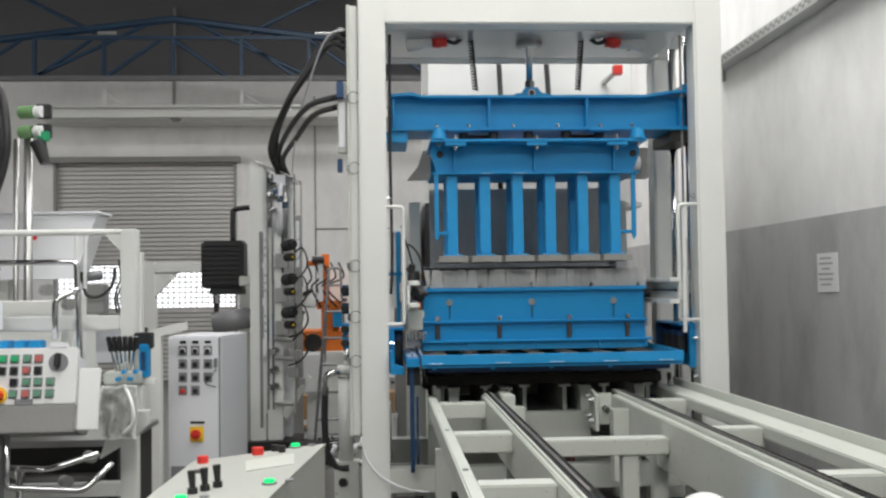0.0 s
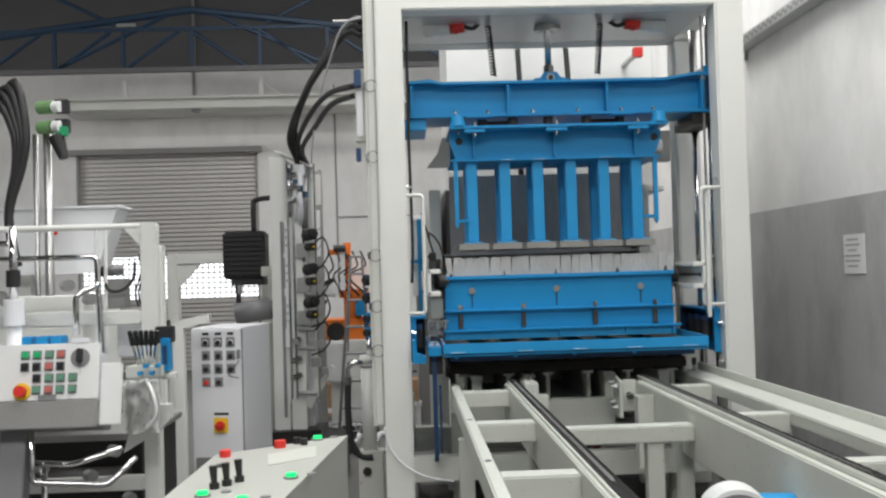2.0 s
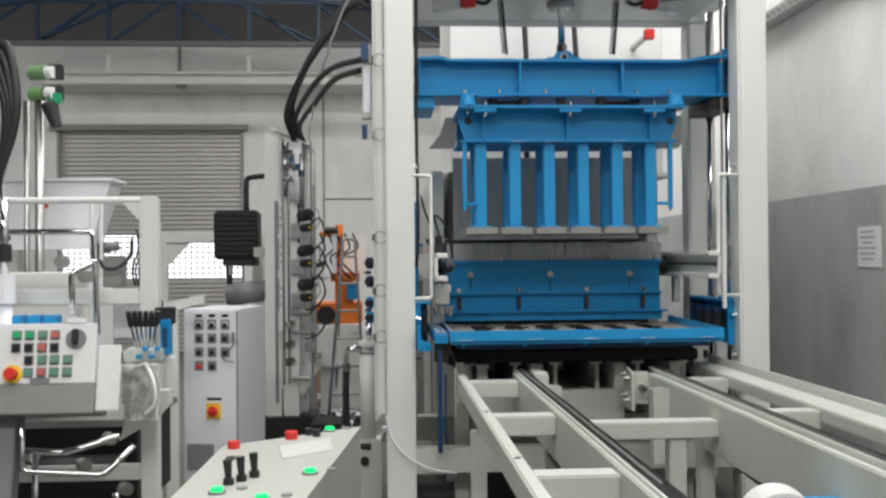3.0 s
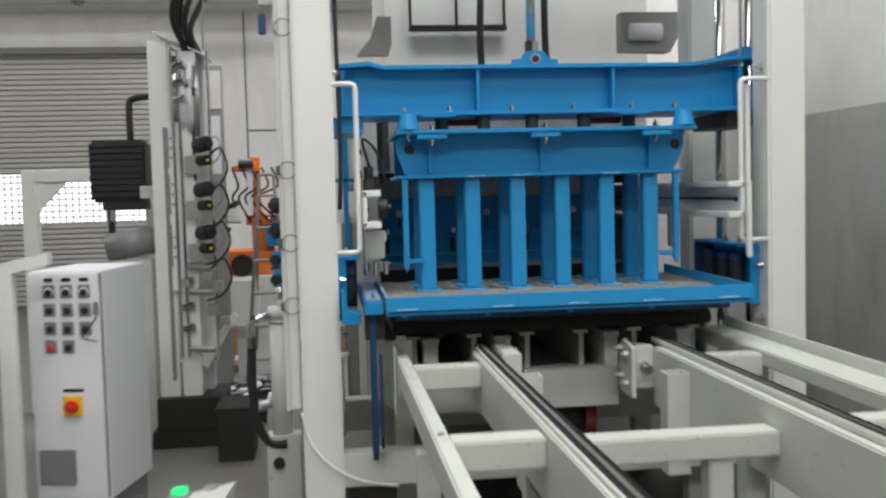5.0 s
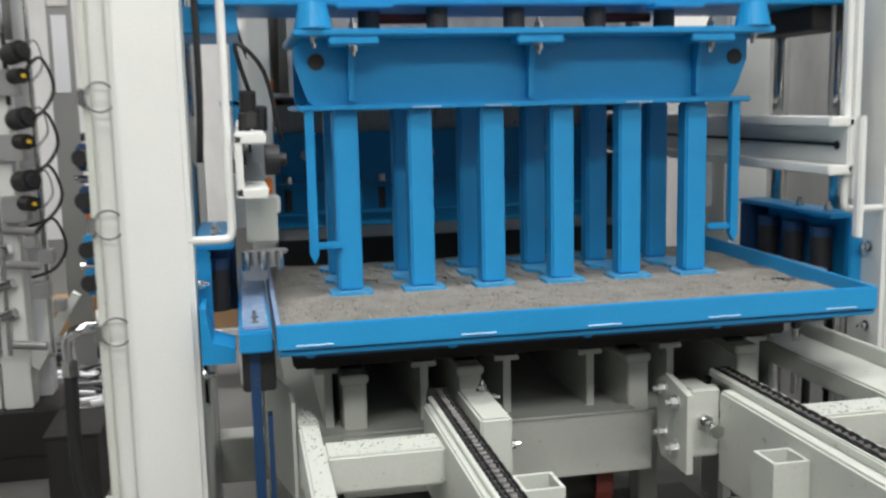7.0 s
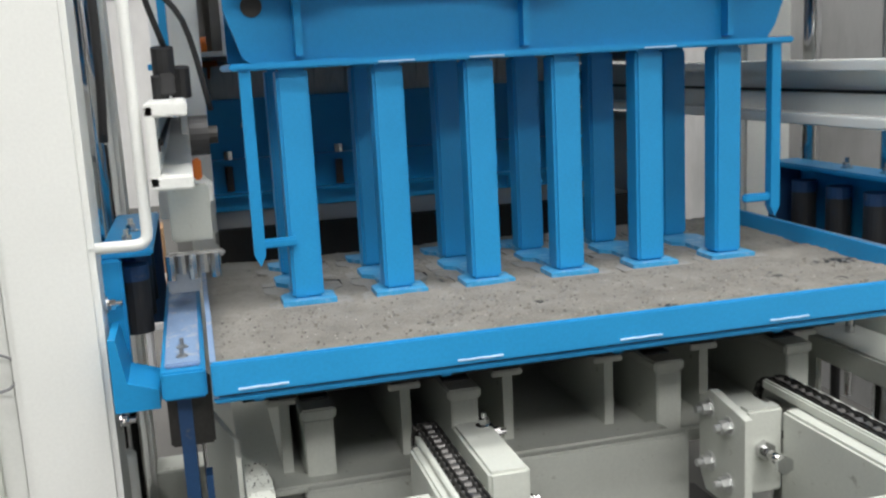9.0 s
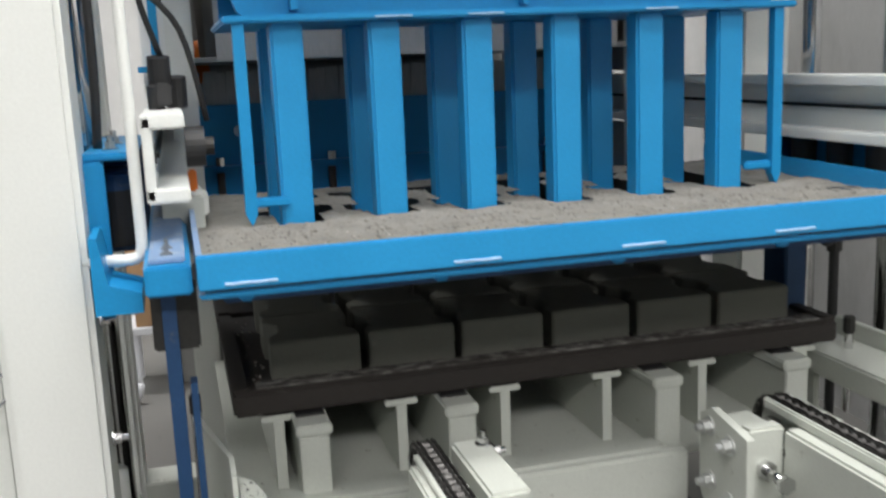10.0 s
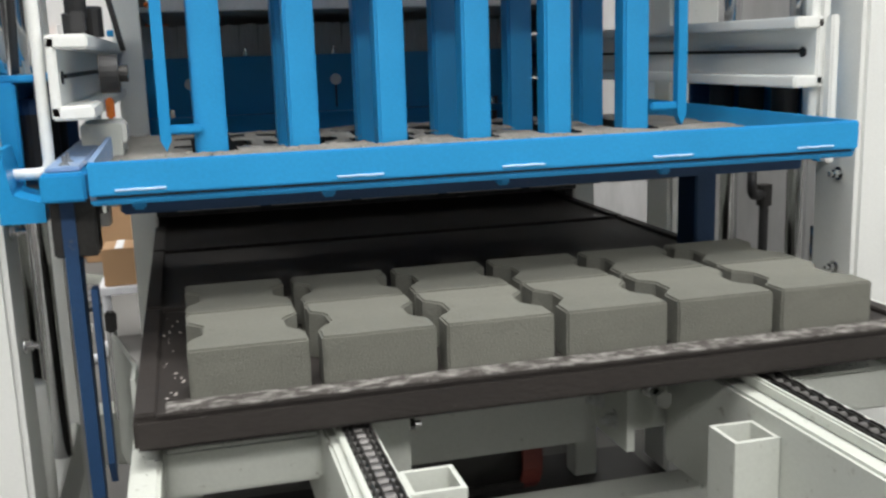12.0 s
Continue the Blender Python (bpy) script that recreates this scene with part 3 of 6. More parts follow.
def mould():
    t = thing("mould", "blue steel mould tray covered with damp sand and gravel", "mould")
    x0, x1, yf, yb = 0.258, 1.765, 5.475, 6.52
    part("front_lip", B(x0, x1, yf, yf + 0.012, 1.047, 1.105, bevel=0.003), BLUEW, t)
    part("front_angle", B(x0, x1, yf + 0.012, yf + 0.07, 1.03, 1.042), BLUEW, t)
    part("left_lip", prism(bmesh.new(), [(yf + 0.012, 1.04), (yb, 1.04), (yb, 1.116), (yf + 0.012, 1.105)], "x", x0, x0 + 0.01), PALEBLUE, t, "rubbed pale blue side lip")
    part("right_lip", prism(bmesh.new(), [(yf + 0.012, 1.04), (yb, 1.04), (yb, 1.116), (yf + 0.012, 1.105)], "x", x1 - 0.01, x1), BLUEW, t)
    for x in (0.335, 0.67, 1.008, 1.35):
        part("tab", B(x - 0.012, x + 0.012, yf + 0.045, yf + 0.065, 1.014, 1.031), BLUE, t)
    for x in (0.30, 0.68, 0.99, 1.30, 1.62):
        bm = sweep(bmesh.new(), [(x + k * 0.012, yf - 0.0005, 1.0562 + 0.0004 * math.sin(k * 1.9 + x * 30)) for k in range(8)], 0.0024, 6, 2)
        part("weld_bead", bm, CHALK, t, "pale weld bead")
    # plate with two rows of six cavities
    xs = [x0 + 0.01] + [v for i in range(6) for v in (0.489 + 0.2065 * i - 0.094, 0.489 + 0.2065 * i + 0.094)] + [x1 - 0.01]
    ys = [yf + 0.012, 5.925, 6.155, 6.16, 6.41, yb]
    for i in range(0, 14, 2):
        part("plate_bar", B(xs[i], xs[i + 1], ys[0], ys[5], 1.042, 1.066, bevel=0), DARK, t)
    for i in range(1, 13, 2):
        part("front_plate", B(xs[i], xs[i + 1], ys[0], ys[1], 1.042, 1.066, bevel=0), DARK, t)
        part("rear_plate", B(xs[i], xs[i + 1], ys[4], ys[5], 1.042, 1.066, bevel=0), DARK, t)
    # sand left on the plate, uneven, open over the cavities
    bm = bmesh.new()
    nx, ny = 150, 104
    grid = {}
    for i in range(nx + 1):
        for j in range(ny + 1):
            x, y = x0 + 0.011 + (x1 - x0 - 0.022) * i / nx, yf + 0.013 + (yb - yf - 0.02) * j / ny
            h = 1.070 + 0.006 * noise.noise((x * 9, y * 9, 0)) + 0.0035 * noise.noise((x * 60, y * 60, 3)) + random.uniform(-0.0012, 0.0012)
            grid[i, j] = bm.verts.new((x, y, h))
    for i in range(nx):
        for j in range(ny):
            x, y = x0 + 0.011 + (x1 - x0 - 0.022) * (i + 0.5) / nx, yf + 0.013 + (yb - yf - 0.02) * (j + 0.5) / ny
            u = (x - 0.4855 + 0.10325) % 0.2058 - 0.103
            v = ((y - 5.925) % 0.243) / 0.243
            half = 0.050 + 0.038 * min(1, max(0, (v - 0.62) / 0.14)) ** 0.5 + 0.004 * noise.noise((x * 40, y * 40, 7))
            if 5.955 < y < 6.415 and abs(u) < half and 0.37 < x < 1.62:
                continue
            bm.faces.new((grid[i, j], grid[i + 1, j], grid[i + 1, j + 1], grid[i, j + 1]))
    tagged(part("sand_layer", bm, SAND, t, "grey damp sand and gravel layer", smooth=False), kind="stuff")
    for name, mat, count, r0, r1 in (("gravel", SAND, 700, 0.0014, 0.0042), ("dark_gravel", PEBBLED, 420, 0.0008, 0.0024), ("pale_gravel", PEBBLEL, 300, 0.0008, 0.0022)):
        bm = bmesh.new()
        for k in range(count):
            x, y = random.uniform(x0 + 0.02, x1 - 0.02), yf + 0.02 + 0.43 * random.random() ** 1.2
            z = 1.071 + 0.006 * noise.noise((x * 9, y * 9, 0))
            bmesh.ops.create_icosphere(bm, subdivisions=1, radius=random.uniform(r0, r1), matrix=Matrix.LocRotScale((x, y, z), Euler((k, k * 2, 0)), (1, random.uniform(0.6, 1.2), 0.7)))
        tagged(part(name, bm, mat, t, "loose gravel grains"), kind="stuff")
    # mould body under the tray: walls of the cavities
    bm = bmesh.new()
    for i in range(7):
        x = 0.489 + 0.2065 * (i - 0.5)
        box(bm, x - 0.006, x + 0.006, 5.925, 6.41, 0.962, 1.042, 0)
    for y in (5.919, 6.41):
        box(bm, 0.379, 1.631, y, y + 0.008, 0.962, 1.042, 0)
    part("cavity_walls", bm, DARK, t, "dark oily cavity walls")
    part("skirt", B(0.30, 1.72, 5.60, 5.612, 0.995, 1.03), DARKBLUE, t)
    # arms to the guides on both sides
    for s, xa, xb in ((-1, 0.175, 0.25), (1, 1.778, 1.84)):
        part("side_arm", B(xa, xb, 5.52 if s < 0 else 5.78, 6.5, 1.035, 1.085), BLUE, t)
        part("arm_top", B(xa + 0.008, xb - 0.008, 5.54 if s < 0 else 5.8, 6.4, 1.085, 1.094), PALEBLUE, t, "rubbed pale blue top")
        for y in (5.58, 5.64) if s < 0 else ():
            shared("bolt", SMALL_BOLT, t, ((xa + xb) / 2, y, 1.093), "small steel bolt", UP)
    xl, xr = 0.085, 1.935
    bm = prism(bmesh.new(), [(0.086, 0.985), (0.165, 0.985), (0.165, 1.02), (0.112, 1.038), (0.099, 1.12), (0.086, 1.12)], "y", 5.64, 5.78)
    part("guide_bracket", bm, BLUE, t)
    for s, xa in ((-1, 0.072), (1, 1.842)):
        xo = xa if s < 0 else xa + 0.10
        part("housing_top", B(xa, xa + 0.10, 5.81, 6.34, 1.236, 1.25), BLUE, t)
        part("housing_web", B(xo - 0.006 * (s > 0), xo + 0.006 * (s < 0), 5.81, 6.34, 0.98, 1.236, bevel=0), BLUE, t)
        part("housing_post", B(xa + 0.06 * (s > 0), xa + 0.04 + 0.06 * (s > 0), 5.80, 5.83, 0.98, 1.236), BLUE, t)
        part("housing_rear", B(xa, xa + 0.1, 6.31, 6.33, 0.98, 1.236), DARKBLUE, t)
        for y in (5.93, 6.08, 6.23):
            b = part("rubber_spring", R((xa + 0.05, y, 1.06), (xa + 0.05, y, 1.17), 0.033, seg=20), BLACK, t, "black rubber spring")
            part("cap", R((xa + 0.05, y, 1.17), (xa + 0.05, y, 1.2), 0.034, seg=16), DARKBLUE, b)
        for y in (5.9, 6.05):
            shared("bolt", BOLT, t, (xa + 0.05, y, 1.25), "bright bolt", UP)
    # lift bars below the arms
    # their shade is put into the darker blue
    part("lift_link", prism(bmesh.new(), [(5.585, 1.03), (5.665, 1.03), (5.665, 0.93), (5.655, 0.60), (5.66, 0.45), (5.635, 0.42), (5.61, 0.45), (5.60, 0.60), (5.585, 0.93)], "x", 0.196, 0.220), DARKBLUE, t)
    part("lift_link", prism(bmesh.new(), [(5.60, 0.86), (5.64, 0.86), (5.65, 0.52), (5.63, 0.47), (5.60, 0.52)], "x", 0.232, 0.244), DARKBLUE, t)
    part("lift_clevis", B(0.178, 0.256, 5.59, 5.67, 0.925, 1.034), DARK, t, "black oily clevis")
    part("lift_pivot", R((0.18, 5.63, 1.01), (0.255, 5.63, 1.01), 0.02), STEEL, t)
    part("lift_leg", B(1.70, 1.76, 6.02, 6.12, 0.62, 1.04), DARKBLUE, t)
    return t


MOULD = mould()


def feed_drawer():
    """Built with its front panel at y = 0."""
    t = thing("material_feeder", "blue steel feeder with white curtain strips on top", "feeder", (0, 6.03, 0))
    x0, x1 = 0.285, 1.705
    part("front_panel", B(x0 + 0.01, x1 - 0.01, 0.03, 0.045, 1.19, 1.47), BLUE, t)
    part("top_rail", B(x0, x1, 0.0, 0.06, 1.458, 1.482), BLUE, t)
    part("shelf", B(x0, x1, -0.015, 0.045, 1.262, 1.276), BLUE, t)
    part("lower_panel", B(x0 + 0.005, x1 - 0.005, 0.02, 0.032, 1.15, 1.262, bevel=0), BLUE, t)
    part("bottom_rail", B(x0 - 0.01, x1 + 0.03, -0.03, 0.05, 1.142, 1.156), BLUE, t)
    for x in (0.30, 0.58, 0.99, 1.4, 1.69):
        part("rib", B(x - 0.006, x + 0.006, -0.02, 0.03, 1.10, 1.142, bevel=0), BLUE, t)
    part("scraper", B(x0, x1, 0.0, 0.014, 1.095, 1.142, bevel=0), BLUEW, t)
    # sides and rear in the shaded blue, darker than the front
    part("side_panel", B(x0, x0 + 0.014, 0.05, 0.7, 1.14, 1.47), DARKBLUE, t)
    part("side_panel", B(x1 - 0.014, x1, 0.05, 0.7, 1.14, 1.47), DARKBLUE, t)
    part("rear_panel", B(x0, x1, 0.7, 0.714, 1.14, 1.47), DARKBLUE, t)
    for x in (0.46, 0.98, 1.5):
        b = part("round_bolt", R((x, 0.02, 1.39), (x, 0.03, 1.39), 0.020, seg=16), STEEL, t, "bright round bolt head")
        part("slot", B(x - 0.003, x + 0.003, 0.026, 0.0302, 1.29, 1.37, bevel=0), DARK, t)
    for x in (0.385, 0.77, 1.21, 1.58):
        part("stud", R((x, 0.005, 1.165), (x, 0.005, 1.25), 0.014, seg=10), SPRING, t)
        part("stud_nut", R((x, 0.0, 1.276), (x, 0.0, 1.305), 0.016, seg=6), CHROME, t)
    for x in (0.34, 0.66, 0.98, 1.36, 1.66):
        shared("bolt", BOLT, t, (x, 0.03, 1.482), "bright bolt", UP)
    # curtain strips that stand on the rail, a little uneven
    x, k = x0 + 0.02, 0
    while x < x1 - 0.03:
        w = random.uniform(0.028, 0.05)
        lean = 0.004 + random.uniform(-0.006, 0.008)
        bm = prism(bmesh.new(), [(x, 1.48), (x + w, 1.48), (x + w + lean - 0.002, 1.595 + random.uniform(-0.006, 0.004)), (x + lean, 1.595 + random.uniform(-0.006, 0.004))], "y", 0.045 + 0.004 * (k % 2), 0.048 + 0.004 * (k % 2))
        part("strip", bm, BRISTLE, t)
        x, k = x + w, k + 1
    for x, s in ((x0, -1), (x1, 1)):
        r = part("roller", R((x, 0.12, 1.455), (x + s * 0.05, 0.12, 1.455), 0.05, seg=24), BLACK, t, "black guide roller")
        part("hub", R((x + s * 0.05, 0.12, 1.455), (x + s * 0.06, 0.12, 1.455), 0.02), STEEL, r)
    return t


DRAWER = feed_drawer()


def feed_channels():
    for x0, s in ((0.187, 1), (1.831, -1)):
        t = thing("feed_channel", "white steel channel rail that guides the feeder", "channel rail", group="feed channels")
        a, b = (x0, x0 + 0.075) if s > 0 else (x0 - 0.075, x0)
        y0 = 5.695
        part("web", B(x0 if s > 0 else x0 - 0.018, x0 + 0.018 if s > 0 else x0, y0, 8.2, 1.375, 1.525), WHITE, t)
        part("upper_flange", B(a, b, y0, 8.2, 1.502, 1.529), WHITE, t)
        part("lower_flange", B(a, b, y0, 8.2, 1.371, 1.398), WHITE, t)
        part("rack", B(x0 + s * 0.027, x0 + s * 0.019, y0 + 0.06, 8.0, 1.448, 1.456, bevel=0), DARK, t)
        part("hole", R((x0 + s * 0.019, y0 + 0.05, 1.45), (x0 + s * 0.022, y0 + 0.05, 1.45), 0.012), DARK, t)
        part("bearer", B(x0 - 0.02, x0 + 0.02, 6.55, 6.62, 1.2, 1.374), WHITE, t)
        if s < 0:
            part("end_post", B(x0 - 0.002, x0 + 0.018, y0 - 0.03, y0 - 0.003, 1.20, 1.53), WHITE, t)


feed_channels()


def motor_block():
    t = thing("drive_motor", "grey geared motor with black junction box and cables", "motor")
    part("gear_housing", B(0.205, 0.29, 6.0, 6.2, 1.225, 1.345), RAILW, t, "pale grey gear housing")
    part("pinion", R((0.262, 5.93, 1.452), (0.300, 5.93, 1.452), 0.040, seg=22), BLACK, t, "black toothed pinion")
    part("pinion_hub", R((0.300, 5.93, 1.452), (0.318, 5.93, 1.452), 0.018, seg=14), DARK, t)
    for k in range(5):
        part("fitting", R((0.20 + 0.022 * k, 5.90, 1.165 + 0.012 * (k % 2)), (0.20 + 0.022 * k, 5.90, 1.215), 0.010, seg=8), (CHROME, STEEL)[k % 2], t)
    part("sensor_rail", B(0.195, 0.31, 5.905, 5.925, 1.205, 1.218), STEEL, t)
    part("flange", B(0.19, 0.255, 5.93, 5.98, 1.13, 1.2), STEEL, t)
    for x, y, z, r in ((0.225, 5.95, 1.60, 0.022), (0.255, 5.99, 1.56, 0.02), (0.215, 5.93, 1.545, 0.016)):
        part("plug", R((x, y, z - 0.03), (x, y - 0.012, z + 0.03), r, seg=12), BLACK, t)
    part("switch", B(0.215, 0.245, 5.90, 5.93, 1.535, 1.58), BLACK, t)
    part("cable", sweep(bmesh.new(), [(0.23, 5.95, 1.63), (0.20, 5.9, 1.75), (0.27, 5.93, 1.68), (0.31, 5.98, 1.5)], 0.006), BLACK, t, smooth=True)
    part("block", B(0.245, 0.30, 6.02, 6.1, 1.30, 1.345), WHITE, t)
    part("orange_tag", B(0.262, 0.28, 5.995, 6.018, 1.355, 1.40), ORANGE, t)


motor_block()

# ---- pallet bed and conveyor ----


def pallet_bed():
    t = thing("pallet_bed", "white steel bearers that carry the pallet", "pallet bed")
    part("deck", B(0.30, 1.72, 5.80, 6.9, 0.705, 0.722), RAILW, t)
    part("front_plate", B(0.42, 1.27, 5.735, 5.762, 0.575, 0.738), RAILW, t)
    part("front_ledge", B(0.36, 1.24, 5.765, 5.83, 0.722, 0.74), RAILW, t)
    bm = bmesh.new()
    box(bm, -0.036, 0.036, 5.885, 6.9, 0.872, 0.886, 0.003), box(bm, -0.011, 0.011, 5.887, 6.9, 0.722, 0.872, 0)
    ibeam = mesh_of("i_beam", bm, RAILW)
    bm = bmesh.new()
    box(bm, -0.03, 0.03, 5.803, 6.9, 0.70, 0.862, 0.003), box(bm, -0.037, 0.037, 5.80, 6.9, 0.862, 0.886, 0.004)
    boxbeam = mesh_of("box_beam", bm, RAILW)
    pad = mesh_of("pad", B(-0.03, 0.03, 5.86, 6.9, 0.886, 0.892), BLACK)
    for x in (0.40, 0.664, 0.90, 1.146, 1.39, 1.662):
        b = shared("i_beam", ibeam, t, (x, 0, 0))
        shared("pad", pad, b, (0, 0.03, -0.0015))
        shared("bolt", BOLT, b, (0.0, 5.93, 0.884), "", UP) if x in (0.664, 0.40) else None
    for x in (0.463, 0.776, 1.257, 1.588):
        b = shared("box_beam", boxbeam, t, (x, 0, 0))
        shared("pad", pad, b, (0, 0, -0.0015))
    for x in (0.35, 1.68):
        part("bed_leg", B(x - 0.04, x + 0.04, 5.9, 5.98, 0.0, 0.705), RAILW, t)
        part("bed_leg", B(x - 0.04, x + 0.04, 6.7, 6.78, 0.0, 0.705), RAILW, t)
    part("side_guard", B(1.745, 1.76, 5.95, 6.9, 0.66, 0.93), RAILW, t)
    for x, y in ((1.80, 5.90), (0.235, 5.92)):
        p = part("stop_post", R((x, y, 0.7), (x, y, 0.90), 0.011), CHROME, t)
        part("stop_head", B(x - 0.012, x + 0.012, y - 0.012, y + 0.012, 0.90, 0.945), DARK, p)
    return t


pallet_bed()


def vibrator():
    t = thing("vibrator_motor", "red-brown vibrator motor below the pallet bed", "motor")
    part("body", R((0.85, 5.95, 0.5), (1.15, 5.95, 0.5), 0.1, seg=28), DARK, t, smooth=True)
    part("end_cover", R((0.80, 5.95, 0.5), (0.85, 5.95, 0.5), 0.11, seg=28), OXIDE, t)
    part("end_cover", R((1.15, 5.95, 0.5), (1.2, 5.95, 0.5), 0.11, seg=28), OXIDE, t)
    part("foot", B(0.84, 1.16, 5.86, 6.04, 0.42, 0.44), DARK, t)


vibrator()


def roller_chain(name, x, ya, yb, z):
    """A roller chain that lies on its guide and turns down round a sprocket at the far end."""
    t = thing(name, "dark oily double roller chain running along the conveyor", "chain", group="conveyor chains")
    pitch = 0.0254
    link = bmesh.new()
    for s in (-0.019, -0.010, 0.010, 0.019):
        prism(link, [(-0.016, -0.008), (0.016, -0.008), (0.019, 0), (0.016, 0.008), (-0.016, 0.008), (-0.019, 0)], "x", s - 0.0016, s + 0.0016)
    link = mesh_of("link", link, DARK)
    roll = bmesh.new()
    rod(roll, (-0.023, 0, 0), (0.023, 0, 0), 0.0042, 8), rod(roll, (-0.0075, 0, 0), (0.0075, 0, 0), 0.008, 10)
    roll = mesh_of("roller", roll, CHAINR)
    far = bmesh.new()
    n = int((yb - ya) / pitch)
    near = []
    for i in range(n):
        y = yb - i * pitch
        if i < 110:
            shared("link", link, t, (x, y - pitch / 2, z + (0.001 if i % 2 else -0.001)))
            shared("roller", roll, t, (x, y, z))
        else:
            for s in (-0.019, -0.010, 0.010, 0.019):
                box(far, x + s - 0.0016, x + s + 0.0016, y - 0.03, y - 0.003, z - 0.008, z + 0.008, 0)
            box(far, x - 0.023, x + 0.023, y - 0.006, y + 0.006, z - 0.006, z + 0.006, 0)
    r = 0.058
    for k in range(8):
        a = (k + 0.5) * pitch / r
        c, s = math.sin(a), math.cos(a)
        shared("link", link, t, (x, yb + r * c, z - r + r * s), turn=(-math.degrees(a), 0, 0))
        shared("roller", roll, t, (x, yb + r * math.sin(a + 0.2), z - r + r * math.cos(a + 0.2)))
    tagged(part("far_links", far, DARK, t), kind="stuff")
    sp = part("sprocket", R((x - 0.009, yb, z - r), (x + 0.009, yb, z - r), 0.05, seg=22), RAILW, t, "pale painted sprocket")
    part("hub", R((x - 0.03, yb, z - r), (x + 0.03, yb, z - r), 0.024, seg=18), STEEL, sp)
    part("axle", R((x - 0.03, yb, z - r), (x + 0.12, yb, z - r), 0.012, seg=14), STEEL, sp)


def conveyor():
    t = thing("conveyor", "pale painted steel chain conveyor frame with cross members", "conveyor")
    ya = 1.9
    # left guide rail with its flared end plate
    part("left_rail", B(0.298, 0.345, ya, 5.50, 0.765, 0.862, bevel=0.006), RAILW, t)
    for y in (4.25, 3.31, 2.4):
        part("rail_screw", R((0.322, y, 0.860), (0.322, y, 0.866), 0.011, seg=14), STEEL, t)
    part("flared_plate", prism(bmesh.new(), [(0.287, 5.58), (0.296, 5.58), (0.296, 5.675), (0.240, 5.93), (0.230, 5.925), (0.287, 5.673)], "z", 0.62, 0.893), RAILW, t)
    part("rail_nose", prism(bmesh.new(), [(0.298, 5.501), (0.345, 5.501), (0.343, 5.56), (0.330, 5.62), (0.300, 5.665)], "z", 0.71, 0.860), RAILW, t)
    # left chain guide
    part("left_chain_beam", B(0.604, 0.632, ya, 5.58, 0.655, 0.866, bevel=0.005), RAILW, t)
    part("left_chain_lip", B(0.620, 0.631, ya, 5.60, 0.866, 0.878, bevel=0.002), RAILW, t)
    part("left_chain_side", B(0.679, 0.687, ya, 5.60, 0.72, 0.866, bevel=0.002), RAILW, t)
    part("left_chain_bed", B(0.632, 0.679, ya, 5.62, 0.845, 0.866), RAILW, t)
    part("bearing_block", B(0.70, 0.775, 5.38, 5.63, 0.72, 0.880, bevel=0.006), RAILW, t)
    for y, z in ((5.605, 0.86), (5.58, 0.80), (5.42, 0.80)):
        shared("bolt", BOLT, t, (0.775, y, z), "bright bolt", (0, 90, 0))
    shared("bolt", BOLT, t, (0.758, 5.60, 0.878), "bright bolt", UP)
    # right chain guide
    part("right_chain_beam", B(1.345, 1.386, ya, 5.50, 0.62, 0.862, bevel=0.006), RAILW, t)
    part("right_chain_lip", B(1.376, 1.389, ya, 5.62, 0.862, 0.885), RAILW, t)
    part("right_chain_bed", B(1.388, 1.445, ya, 5.62, 0.845, 0.866), RAILW, t)
    part("right_chain_side", B(1.445, 1.462, ya, 5.66, 0.70, 0.872), RAILW, t)
    part("bearing_plate", prism(bmesh.new(), [(5.47, 0.66), (5.62, 0.66), (5.645, 0.70), (5.645, 0.86), (5.60, 0.885), (5.47, 0.862)], "x", 1.245, 1.262), RAILW, t)
    part("bearing_cheek", B(1.262, 1.345, 5.542, 5.62, 0.68, 0.86), RAILW, t)
    plate_bolt = mesh_of("plate_bolt", bolt_bm(0.014, 0.020), BRIGHTZINC)
    for y, z in ((5.605, 0.845), (5.53, 0.83), (5.60, 0.73), (5.53, 0.71)):
        shared("plate_bolt", plate_bolt, t, (1.245, y, z), "bright bolt with washer", (0, -90, 0))
    part("tension_block", B(1.268, 1.350, 5.501, 5.54, 0.69, 0.868, bevel=0.006), RAILW, t)
    b = part("tension_bolt", R((1.305, 5.501, 0.785), (1.301, 5.43, 0.783), 0.011, seg=12), CHROME, t, "bright tension bolt", smooth=True)
    part("nut", R((1.305, 5.501, 0.785), (1.304, 5.485, 0.785), 0.02, seg=6), CHROME, b)
    part("bolt_head", R((1.301, 5.43, 0.783), (1.3005, 5.418, 0.783), 0.019, seg=6), CHROME, b)
    # outer rail on the right
    part("right_rail", B(1.715, 1.862, ya, 6.02, 0.80, 0.862, bevel=0.006), RAILW, t)
    part("right_rail_lip", B(1.862, 1.878, ya, 6.04, 0.80, 0.905, bevel=0.003), RAILW, t)
    # cross members
    for y in (5.41, 4.30, 3.2, 2.2):
        part("cross_member", B(0.345, 0.604, y - 0.10, y, 0.765, 0.85, bevel=0.006), RAILW, t)
    for y in (4.47, 2.5):
        part("cross_member", B(0.687, 1.345, y - 0.10, y, 0.71, 0.787, bevel=0.006), RAILW, t)
        part("middle_stand", B(1.13, 1.205, y - 0.09, y - 0.015, 0.0, 0.71, bevel=0.005), RAILW, t)
    for y in (5.38, 4.29, 3.22, 2.2):
        part("cross_member", B(1.462, 1.715, y - 0.10, y, 0.765, 0.85, bevel=0.006), RAILW, t)
